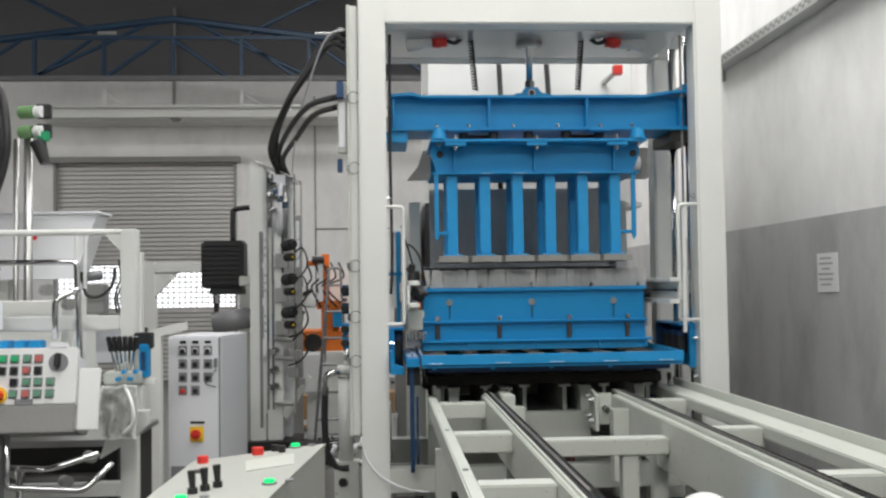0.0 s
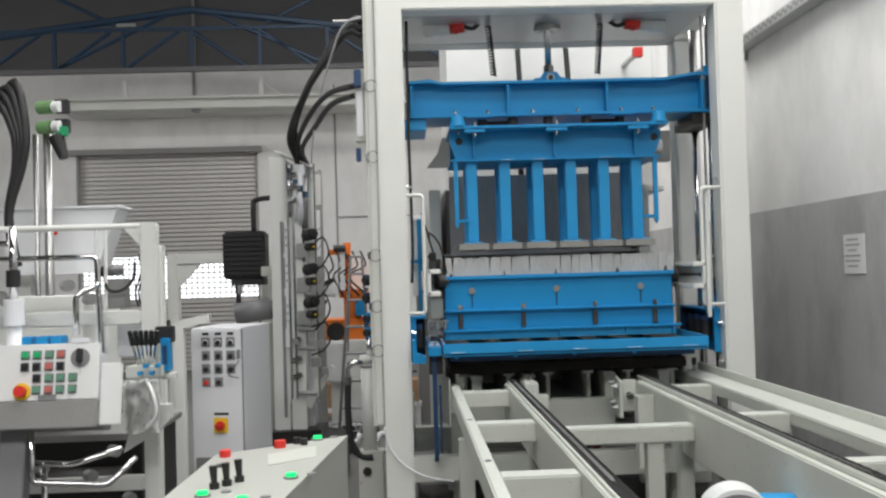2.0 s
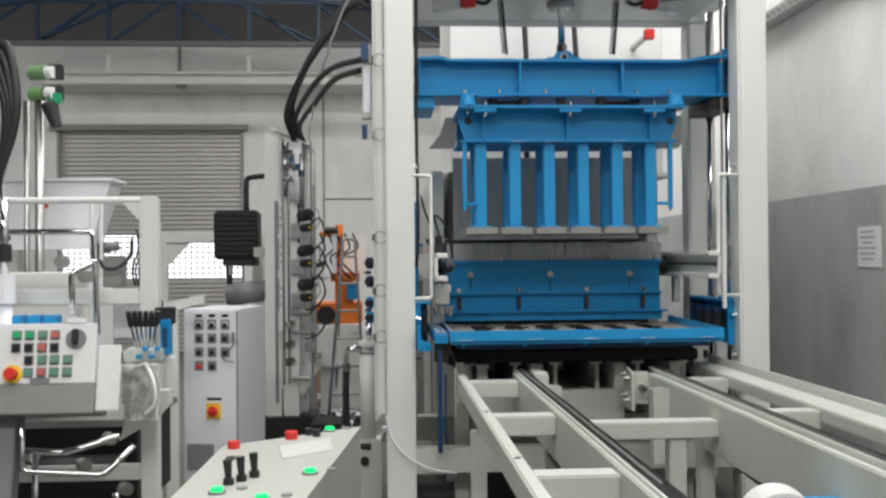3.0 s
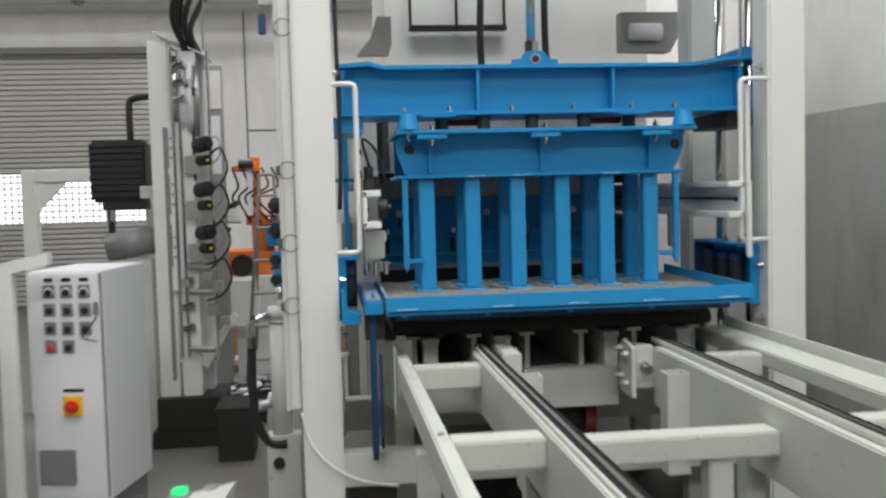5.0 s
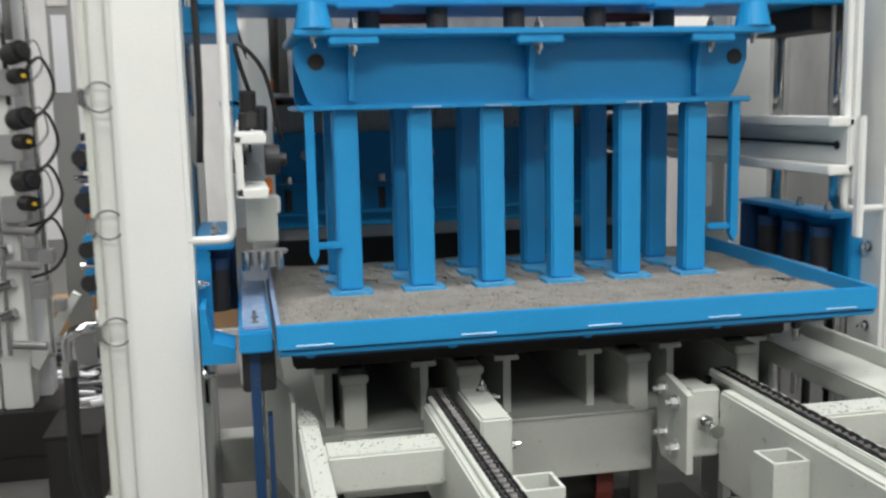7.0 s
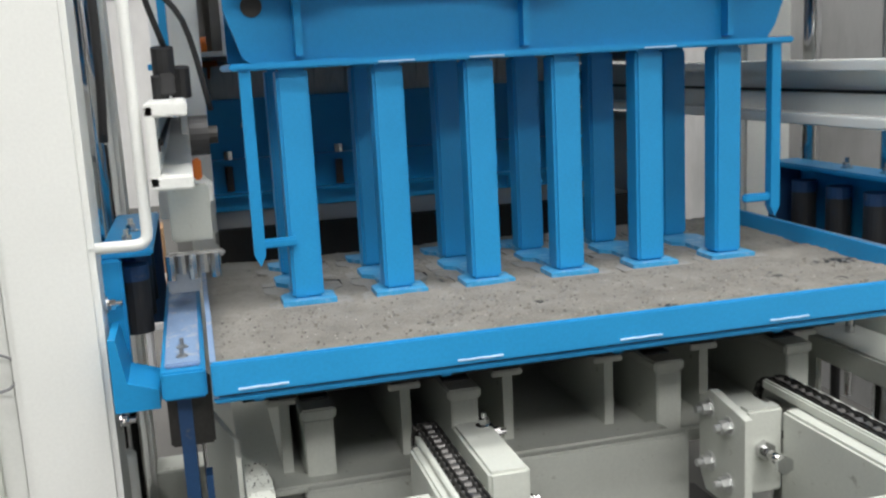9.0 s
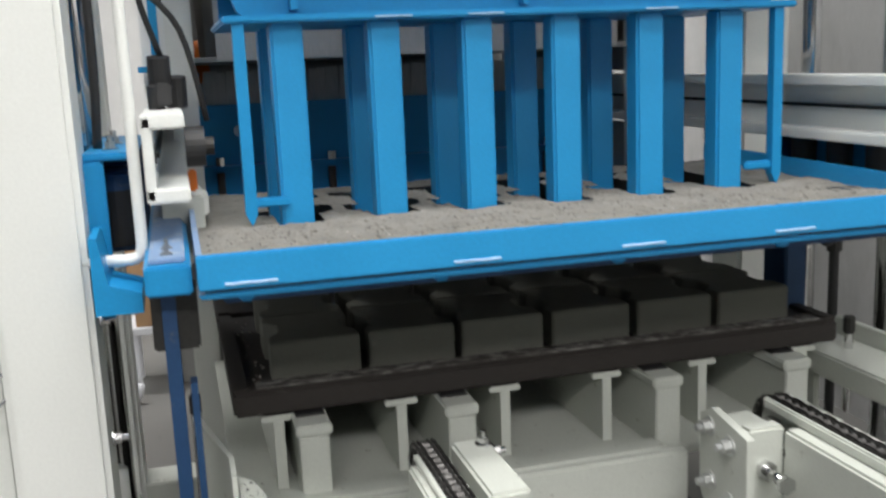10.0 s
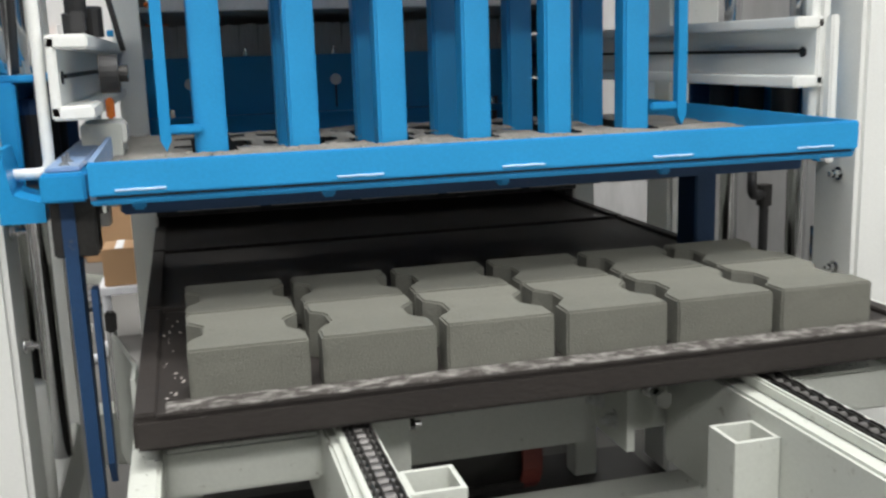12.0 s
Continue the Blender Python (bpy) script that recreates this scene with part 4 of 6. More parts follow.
    # open tube ends that stand up beside the beams
    for x, y, z in ((0.690, 5.01, 0.858), (1.258, 5.09, 0.826)):
        bm = bmesh.new()
        corner = [(0, 0), (0.085, 0), (0.085, 0.085), (0, 0.085)]
        ring = [[bm.verts.new((x + (u if not wall else 0.008 + u * 0.812), y + (v if not wall else 0.008 + v * 0.812), h)) for u, v in corner] for wall, h in ((0, 0.45), (0, z), (1, z), (1, 0.45))]
        for a in range(4):
            for k in range(4):
                bm.faces.new((ring[a][k], ring[a][(k + 1) % 4], ring[(a + 1) % 4][(k + 1) % 4], ring[(a + 1) % 4][k]))
        bmesh.ops.recalc_face_normals(bm, faces=bm.faces)
        part("tube_socket", bm, RAILW, t, "open square tube end")
    # stands, lower frame and slack return chains
    for x in (0.322, 0.655, 1.365, 1.84):
        for y in (4.62, 2.6):
            part("stand", B(x - 0.035, x + 0.035, y - 0.035, y + 0.035, 0.02, 0.72), RAILW, t)
            part("foot_plate", B(x - 0.08, x + 0.08, y - 0.08, y + 0.08, 0, 0.02), RAILW, t)
    for y in (4.62, 2.6):
        part("lower_member", B(0.30, 1.84, y - 0.03, y + 0.03, 0.30, 0.38), RAILW, t)
    for x in (0.655, 1.415):
        bm = bmesh.new()
        run = [(5.58, 0.70), (5.0, 0.645), (4.0, 0.59), (3.0, 0.61), (2.1, 0.68)]
        for (y0, z0), (y1, z1) in zip(run, run[1:]):
            prism(bm, [(y0, z0 - 0.012), (y1, z1 - 0.012), (y1, z1 + 0.012), (y0, z0 + 0.012)], "x", x - 0.023, x + 0.023)
        part("return_chain", bm, DARK, t, "dark slack return chain")
    bm = bmesh.new()
    rnd = random.Random(11)
    for k in range(300):
        x, y, z = rnd.choice(((rnd.uniform(0.36, 0.60), rnd.uniform(5.315, 5.405), 0.8505), (rnd.uniform(0.30, 0.342), 5.62 - 0.9 * rnd.random() ** 2, 0.8625), (rnd.uniform(1.47, 1.71), rnd.uniform(5.285, 5.375), 0.8505), (rnd.uniform(1.392, 1.44), rnd.uniform(4.6, 5.5), 0.8665)))
        bmesh.ops.create_icosphere(bm, subdivisions=1, radius=rnd.uniform(0.0006, 0.0019), matrix=Matrix.LocRotScale((x, y, z), Euler((k, k, k)), (rnd.uniform(1, 2), 1, 0.5)))
    tagged(part("crumbs", bm, PEBBLED, t, "dark concrete crumbs spilled near the press"), kind="stuff")
    part("drive_shaft", R((0.6, 2.1, 0.6), (1.5, 2.1, 0.6), 0.02), STEEL, t)
    g = part("gear_motor", R((1.17, 3.27, 0.645), (1.344, 3.24, 0.645), 0.085, seg=26), BLUEW, t, "blue gear motor with white fan cover", smooth=False)
    part("fan_cover", R((1.13, 3.16, 0.65), (1.15, 3.30, 0.65), 0.118, seg=32), PANELW, g)
    part("fan_grille", R((1.129, 3.152, 0.65), (1.13, 3.16, 0.65), 0.104, seg=28), GREYP, g)


conveyor()
roller_chain("conveyor_chain", 0.655, 1.95, 5.64, 0.874)
roller_chain("conveyor_chain", 1.417, 1.95, 5.62, 0.874)

# ---- pallets and fresh blocks, built with the front pallet's edge at y = 0 ----


def pallet(at, label):
    t = thing("pallet", label, "pallet", at, "pallets")
    part("board", B(0.31, 1.745, 0.0, 0.66, 0.8945, 0.946, bevel=0.006), BROWN, t)
    part("rim", B(0.312, 0.345, 0.004, 0.656, 0.946, 0.955), BROWN, t)
    part("rim", B(1.71, 1.743, 0.004, 0.656, 0.946, 0.955), BROWN, t)
    part("front_strip", B(0.345, 1.71, 0.001, 0.02, 0.9462, 0.952), BROWN, t)
    return t


def crumbs(t):
    bm = bmesh.new()
    for k in range(420):
        x = random.uniform(0.36, 1.69)
        y = random.choice((random.uniform(0.022, 0.05), random.uniform(0.025, 0.046)))
        if random.random() < 0.06:
            x, y = random.uniform(0.35, 0.39), random.uniform(0.03, 0.6)
        r = random.uniform(0.0008, 0.0026)
        bmesh.ops.create_icosphere(bm, subdivisions=1, radius=r, matrix=Matrix.LocRotScale((x, y, 0.9475), Euler((k, k, k)), (random.uniform(1, 2.2), 1, 0.7)))
    tagged(part("crumbs", bm, DUST, t, "pale cement crumbs along the edge"), kind="stuff")
    part("dusty_edge", B(0.36, 1.70, 0.003, 0.05, 0.9525, 0.9545, bevel=0), DUSTY, t, "pale dusty front edge")


def block_outline():
    """Double-T paving block seen from above, a little rounded."""
    w, n, d = 0.0955, 0.069, 0.2305
    half = [(w, 0.0), (w, 0.055), (w - 0.006, 0.063), (n + 0.005, 0.082), (n, 0.092), (n, d - 0.092), (n + 0.005, d - 0.082), (w - 0.006, d - 0.063), (w, d - 0.055), (w, d)]
    return half + [(-x, y) for x, y in half[::-1]]


def make_block_mesh(seed):
    rnd = random.Random(seed)
    bm = prism(bmesh.new(), block_outline(), "z", 0, 0.084)
    top = [e for e in bm.edges if all(v.co.z > 0.08 for v in e.verts)]
    side = [e for e in bm.edges if abs(e.verts[0].co.z - e.verts[1].co.z) > 0.05 and abs(abs(e.verts[0].co.x) - 0.0955) < 1e-4 and (e.verts[0].co.y < 1e-4 or e.verts[0].co.y > 0.2304)]
    bmesh.ops.bevel(bm, geom=top + side, offset=0.0035, segments=2, affect="EDGES")
    bmesh.ops.triangulate(bm, faces=[f for f in bm.faces if len(f.verts) > 4])
    bmesh.ops.subdivide_edges(bm, edges=bm.edges, cuts=3, use_grid_fill=True)
    for v in bm.verts:
        q = v.co * 55 + Vector((seed * 7.3, 0, 0))
        v.co += Vector((noise.noise(q), noise.noise(q + Vector((9, 0, 0))), 0.6 * noise.noise(q + Vector((0, 9, 0))))) * 0.0011
    return mesh_of("paving_block", bm, CONCRETE)


PALLETS = []
BLOCKS = []


def pallets_and_blocks():
    front = pallet((0, 5.87, 0), "worn dark brown pallet board loaded with fresh blocks")
    crumbs(front)
    PALLETS.append((front, 0.0))
    for k in (1, 2):
        PALLETS.append((pallet((0, 5.87 + 0.672 * k, 0), "empty dark brown pallet board behind the loaded one"), 0.672 * k))
    meshes = [make_block_mesh(s) for s in range(4)]
    for j in range(2):
        for i in range(6):
            b = new("paving_block", meshes[(i + 2 * j + i // 3) % 4])
            off = (0.492 + 0.2115 * i + random.uniform(-0.0015, 0.0015), 0.056 + 0.2335 * j, 0.947)
            b.location = (off[0], 5.87 + off[1], off[2])
            tagged(b, "fresh grey concrete paving block with notched sides", "paving block", "blocks on the pallet")
            BLOCKS.append((b, off))


pallets_and_blocks()

# ---- rear feeding station ----


def rear_station():
    t = thing("aggregate_hopper", "white and grey sheet steel hopper behind the press", "hopper")
    bm = prism(bmesh.new(), [(7.15, 1.64), (7.75, 1.64), (8.25, 2.10), (7.02, 2.10)], "x", 0.36, 1.66)
    part("chute", bm, GREYSHEET, t, "grey bare steel chute")
    part("front_sheet", B(0.385, 1.68, 6.95, 6.962, 1.625, 2.19, bevel=0), DULLSTEEL, t, "dull grey front sheet")
    part("bin", B(0.42, 2.05, 7.6, 8.9, 2.14, 4.1), PANELW, t)
    part("rim", B(0.36, 2.1, 7.56, 8.94, 2.10, 2.14), WHITE, t)
    part("shelf_rail", B(0.563, 1.15, 7.5, 7.57, 2.475, 2.505), DARK, t)
    for x in (0.572, 0.85, 1.14):
        part("hanger", B(x - 0.008, x + 0.008, 7.53, 7.55, 2.505, 2.75), DARK, t)
    for x in (0.95, 1.32):
        part("cable", sweep(bmesh.new(), [(x, 7.4, 3.4), (x + 0.01, 7.3, 2.8), (x - 0.03, 7.1, 2.3), (x - 0.02, 7.0, 2.0)], 0.02), BLACK, t, smooth=True)
    part("side_frame", B(0.24, 0.32, 6.95, 7.03, 0, 2.1), WHITE, t)
    part("side_frame", B(1.74, 1.82, 6.95, 7.03, 0, 2.1), WHITE, t)
    part("side_frame", B(0.24, 0.32, 8.5, 8.58, 0, 2.098), WHITE, t)
    part("side_frame", B(1.74, 1.82, 8.5, 8.58, 0, 2.098), WHITE, t)
    # side and rear sheets added to keep light from behind off the feeder
    part("side_shade_sheet", B(0.30, 0.31, 7.03, 8.5, 0.25, 1.36), GREYSHEET, t)
    part("side_shade_sheet", B(1.79, 1.80, 7.03, 8.5, 0.25, 1.36), GREYSHEET, t)
    part("rear_shade_sheet", B(0.32, 1.74, 8.46, 8.48, 0.2, 2.1), GREYSHEET, t)
    part("feed_table", B(0.31, 1.74, 6.94, 8.46, 1.05, 1.09), GREYSHEET, t)
    part("feed_front", B(0.32, 1.74, 6.92, 6.94, 0.99, 1.1), DARK, t)
    part("brace", prism(bmesh.new(), [(0.24, 2.30), (0.42, 2.30), (0.44, 2.36), (0.44, 2.52), (0.36, 2.52), (0.32, 2.40)], "y", 7.3, 7.36), GREYSHEET, t)
    part("brace", prism(bmesh.new(), [(1.76, 2.30), (2.05, 2.29), (2.13, 2.42), (2.10, 2.52), (1.76, 2.52)], "y", 7.2, 7.3), GREYSHEET, t)
    part("vibrator_drum", R((1.80, 7.16, 2.40), (1.98, 7.16, 2.40), 0.05, seg=20), CABINET, t, smooth=True)
    # upper sheets and cover plate, added only to shade the withdrawn feeder
    for x in (0.30, 1.79):
        part("upper_shade_sheet", B(x, x + 0.01, 7.03, 8.46, 1.54, 2.098), GREYSHEET, t)
    part("shade_hood", B(0.312, 1.788, 6.964, 8.45, 1.622, 1.638), GREYSHEET, t)
    part("red_switch", B(1.785, 1.855, 7.1, 7.16, 3.06, 3.13), RED, t)
    part("switch_bracket", B(1.80, 1.84, 7.16, 7.61, 3.08, 3.11), WHITE, t)


rear_station()


def white_unit():
    t = thing("control_cupboard", "white cupboard with blue frame behind the press", "cupboard")
    part("carcass", B(0.12, 0.52, 9.0, 9.4, 1.30, 2.05), PANELW, t)
    part("top_rail", B(0.1, 0.56, 8.96, 8.99, 1.98, 2.02), WHITE, t)
    part("blue_upright", B(0.17, 0.21, 8.9, 8.95, 1.0, 2.0), BLUE, t)
    part("blue_shelf", B(0.1, 0.4, 8.9, 8.95, 1.60, 1.63), BLUE, t)
    part("stand", B(0.15, 0.5, 9.02, 9.38, 0, 1.3), GREYSHEET, t)
    r = thing("robot_gripper", "orange gripper arm with black joints", "gripper")
    part("arm", R((0.30, 8.0, 1.66), (0.44, 8.0, 1.69), 0.045, seg=18), ORANGE, r, smooth=True)
    part("wrist", R((0.25, 8.0, 1.62), (0.32, 8.0, 1.66), 0.03, seg=14), BLACK, r)
    part("plate", B(0.26, 0.4, 7.97, 8.03, 1.55, 1.62), ORANGE, r)
    part("column", B(0.27, 0.31, 7.95, 8.05, 0.0, 1.6), GREYSHEET, r)
    part("hose", sweep(bmesh.new(), [(0.2, 7.98, 2.0), (0.24, 7.98, 1.85), (0.3, 7.98, 1.72)], 0.008), BLACK, r)


white_unit()


def stacker():
    """The orange stacking machine far behind, on the left of the press."""
    t = thing("orange_stacker", "orange and white stacking machine with cables, further back", "machine")
    part("base", B(-0.80, -0.32, 9.9, 10.5, 0.86, 1.06), ORANGE, t)
    part("upper_frame", B(-0.62, -0.34, 9.9, 10.3, 1.28, 1.36), ORANGE, t)
    part("upright", B(-0.58, -0.50, 9.95, 10.05, 1.06, 1.84), ORANGE, t)
    part("arm", B(-0.72, -0.50, 9.9, 9.96, 1.72, 1.77), ORANGE, t)
    part("leg", B(-0.5, -0.40, 9.95, 10.05, 1.06, 1.28), ORANGE, t)
    part("side_box", B(-0.46, -0.36, 9.85, 10.0, 1.1, 1.25), BLUE, t)
    part("white_box", B(-0.55, -0.28, 10.4, 10.7, 1.36, 1.72), PANELW, t)
    part("white_foot", B(-0.72, -0.34, 9.8, 10.4, 0.0, 0.86), WHITE, t)
    part("drum", R((-0.66, 9.8, 0.95), (-0.66, 9.95, 0.95), 0.09, seg=20), DARK, t)
    part("gripper_head", B(-0.80, -0.63, 9.72, 9.86, 1.30, 1.42, bevel=0.02), PANELW, t, "white gripper head")
    part("gripper_finger", R((-0.78, 9.72, 1.42), (-0.66, 9.70, 1.47), 0.022, seg=10), BLACK, t)
    part("gripper_finger", R((-0.84, 9.75, 1.30), (-0.74, 9.74, 1.24), 0.026, seg=10), BLACK, t)
    part("vertical_drive", B(-0.60, -0.555, 9.84, 9.9, 1.36, 1.82), CABINET, t)
    part("drive_head", R((-0.66, 9.82, 1.78), (-0.54, 9.82, 1.78), 0.035, seg=14), BLACK, t)
    part("white_hood", B(-0.80, -0.52, 9.70, 9.79, 0.45, 0.86, bevel=0.02), PANELW, t)
    for k in range(5):
        x = -0.72 + 0.08 * k
        part("cable", sweep(bmesh.new(), [(x, 9.9, 1.75), (x + 0.05, 9.85, 1.6), (x - 0.03 * k, 9.85, 1.5), (x + 0.06, 9.9, 1.3)], 0.01, 6), BLACK, t)
    for k, (x, y, w, h) in enumerate(((-0.9, 11.0, 0.4, 0.3), (-0.35, 11.4, 0.35, 0.45), (-1.2, 10.6, 0.3, 0.25))):
        c = thing("carton", "brown cardboard carton on the floor", "carton", group="cartons on the floor")
        part("box", B(x, x + w, y, y + w, 0.002, h), CARD, c)
        part("tape", B(x + w / 2 - 0.03, x + w / 2 + 0.03, y - 0.001, y + w, h, h + 0.002, bevel=0), PAPER, c)
    c = thing("carton", "brown cardboard carton on a grey stool", "carton", group="cartons on the floor")
    part("box", B(-0.03, 0.14, 8.95, 9.2, 0.34, 0.535), CARD, c)
    part("tape", B(0.035, 0.075, 8.948, 9.2, 0.536, 0.538, bevel=0), PAPER, c)
    s = thing("stool", "grey steel stool beside the hopper", "stool")
    part("seat", B(-0.06, 0.17, 8.92, 9.23, 0.30, 0.339), CABINET, s)
    for x in (-0.05, 0.135):
        for y in (8.94, 9.19):
            part("leg", B(x, x + 0.025, y, y + 0.025, 0, 0.30), CABINET, s)


stacker()

# ---- electrical cabinet ----


def button_mesh(mat, r=0.012):
    bm = bmesh.new()
    rod(bm, (0, 0, 0), (0, -0.006, 0), r * 1.35, 16), rod(bm, (0, -0.006, 0), (0, -0.013, 0), r, 16)
    return mesh_of("push_button", bm, mat)


BTN = {"red": button_mesh(RED), "black": button_mesh(BLACK)}


def electrical_cabinet():
    t = thing("electrical_cabinet", "pale grey electrical cabinet with selector switches", "cabinet")
    t.matrix_basis = pose(-1.332, 6.29, 0, 0, 0, -11.5)
    part("carcass", B(0, 0.35, 0.022, 0.52, 0.14, 1.20, bevel=0.006), CABINET, t)
    d = part("door", B(0.008, 0.342, 0.0, 0.02, 0.15, 1.192, bevel=0.005), CABINET, t)
    part("plinth", B(0.02, 0.33, 0.04, 0.5, 0, 0.14), GREYP, t)
    part("handle", B(0.318, 0.338, -0.02, 0, 1.0, 1.06), GREYP, d)
    part("hinge_strip", B(0.343, 0.348, 0.002, 0.02, 0.16, 1.19), GREYP, t)
    frame_mesh = mesh_of("switch_plate", B(-0.028, 0.028, -0.005, 0, -0.03, 0.03, bevel=0.004), GREYP)
    for r in range(4):
        for c in range(3):
            if r == 3 and c == 2:
                continue
            x, z = 0.108 + 0.083 * c, 1.108 - 0.084 * r
            s = shared("switch_plate", frame_mesh, d, (x, 0, z))
            s2 = shared("knob", BTN["red" if (r, c) == (3, 0) else "black"], t, (x, -0.005, z - 0.004), "red knob" if (r, c) == (3, 0) else "")
            if r == 0:
                part("label_plate", B(x - 0.02, x + 0.02, -0.003, 0, z + 0.045, z + 0.062, bevel=0), DARK, t)
            if r == 0:
                part("dial", R((x, -0.005, z), (x, -0.008, z), 0.02, seg=18), PANELW, t)
    m = part("main_switch", B(0.155, 0.245, -0.012, 0, 0.535, 0.63), YELLOW, t, "yellow main switch plate")
    part("rotary_knob", R((0.20, -0.012, 0.582), (0.20, -0.03, 0.582), 0.03, seg=20), RED, m)
    part("rotary_grip", B(0.17, 0.23, -0.042, -0.03, 0.573, 0.592), RED, m)
    part("name_plate", B(0.155, 0.25, -0.003, 0, 0.648, 0.662, bevel=0), DARK, t)
    part("nozzle_cable", sweep(bmesh.new(), [(0.33, -0.01, 0.99), (0.3, -0.05, 0.93), (0.27, -0.03, 0.90), (0.335, -0.02, 0.88)], 0.003, 6), BLACK, t)
    part("document_pocket", B(0.03, 0.2, -0.012, 0, 0.22, 0.38), GREYP, t)


electrical_cabinet()

# ---- valve tower with hoses ----


def step_ladder():
    t = thing("step_ladder", "grey tube step ladder with a hooped top", "ladder")
    part("hoop", bent(bmesh.new(), [(-0.62, 9.35, 0.0), (-0.49, 9.6, 1.55), (-0.485, 9.61, 1.69), (-0.37, 9.61, 1.69), (-0.365, 9.6, 1.55), (-0.27, 9.35, 0.0)], 0.014, 8), GREYP, t, smooth=True)
    for k in range(6):
        f = 0.15 + 0.16 * k
        part("rung", R((-0.62 + 0.135 * f, 9.35 + 0.25 * f, 1.6 * f), (-0.27 - 0.098 * f, 9.35 + 0.25 * f, 1.6 * f), 0.012, seg=8), GREYP, t)
    for x in (-0.58, -0.29):
        part("rear_leg", R((x, 9.85, 0.0), (x + (0.08 if x < -0.4 else -0.07), 9.61, 1.5), 0.012, seg=8), GREYP, t)


step_ladder()


def wall_conduit():
    t = thing("wall_conduit", "thin grey conduit on the white end wall", "conduit")
    part("riser", R((-1.06, 16.28, 1.2), (-1.06, 16.28, 4.7), 0.012, seg=8), GREYP, t)
    part("branch", R((-1.06, 16.28, 2.48), (0.6, 16.28, 2.48), 0.01, seg=8), GREYP, t)


wall_conduit()


def floor_parts():
    """Loose fittings, offcuts and flattened cartons on the floor behind the press post."""
    rnd = random.Random(5)
    for k in range(10):
        x, y = -0.66 + 0.06 * k, 8.7 + 0.5 * math.sin(k * 2.1)
        t = thing("pipe_elbow", "pale pipe fitting lying on the floor", "pipe fitting", group="fittings on the floor")
        part("elbow", bent(bmesh.new(), [(x, y, 0.025), (x + 0.07, y + 0.03, 0.025), (x + 0.09, y + 0.03, 0.10)], 0.024, 10), (CABINET, PANELW, STEEL)[k % 3], t, smooth=True)
    for k in range(12):
        x, y, w = rnd.uniform(-1.05, -0.35), rnd.uniform(9.3, 11.6), rnd.uniform(0.12, 0.34)
        t = thing("channel_offcut", "pale steel channel offcut lying on the floor", "offcut", group="offcuts on the floor")
        t.matrix_basis = pose(x, y, 0.0, 0, 0, rnd.uniform(-50, 50))
        bm = bmesh.new()
        box(bm, -w, w, -0.03, 0.03, 0.0, 0.006, 0.001), box(bm, -w, w, -0.03, -0.024, 0.006, 0.05, 0.001), box(bm, -w, w, 0.024, 0.03, 0.006, 0.05, 0.001)
        part("channel", bm, (PANELW, CABINET, RAILW, STEEL)[k % 4], t)
    for x, y, w, d, a in ((-1.0, 12.6, 0.5, 0.5, 10), (-0.62, 12.9, 0.42, 0.36, -14), (-0.72, 10.35, 0.22, 0.16, 24), (-0.45, 10.9, 0.20, 0.14, -30)):
        t = thing("flattened_carton", "flattened brown cardboard carton on the floor", "carton", group="flattened cartons")
        t.matrix_basis = pose(x, y, 0.0, 0, 0, a)
        part("panel", B(-w / 2, w / 2, -d / 2, d / 2, 0.052, 0.058, bevel=0.001), CARD, t)
        part("flap", prism(bmesh.new(), [(-d / 2, 0.05), (d / 2, 0.05), (d / 2, 0.0), (-d / 2, 0.0)], "x", -w / 2, -w / 2 + 0.006), CARD, t)
        part("flap", prism(bmesh.new(), [(-d / 2, 0.05), (d / 2, 0.05), (d / 2, 0.0), (-d / 2, 0.0)], "x", w / 2 - 0.006, w / 2), CARD, t)
    for k, (x, y) in enumerate(((-0.55, 8.2), (-0.38, 9.0), (-0.9, 9.7))):
        t = thing("cable_coil", "coiled black cable lying on the floor", "cable", group="cable coils")
        pts = [(x + (0.14 + 0.01 * math.sin(a * 3.1)) * math.cos(a), y + 0.12 * math.sin(a), 0.018 + 0.004 * a) for a in np.linspace(0, 19, 60)]
        part("coil", sweep(bmesh.new(), pts, 0.011, 6, 1), (BLACK, DARK, BLACK)[k], t, smooth=True)


floor_parts()


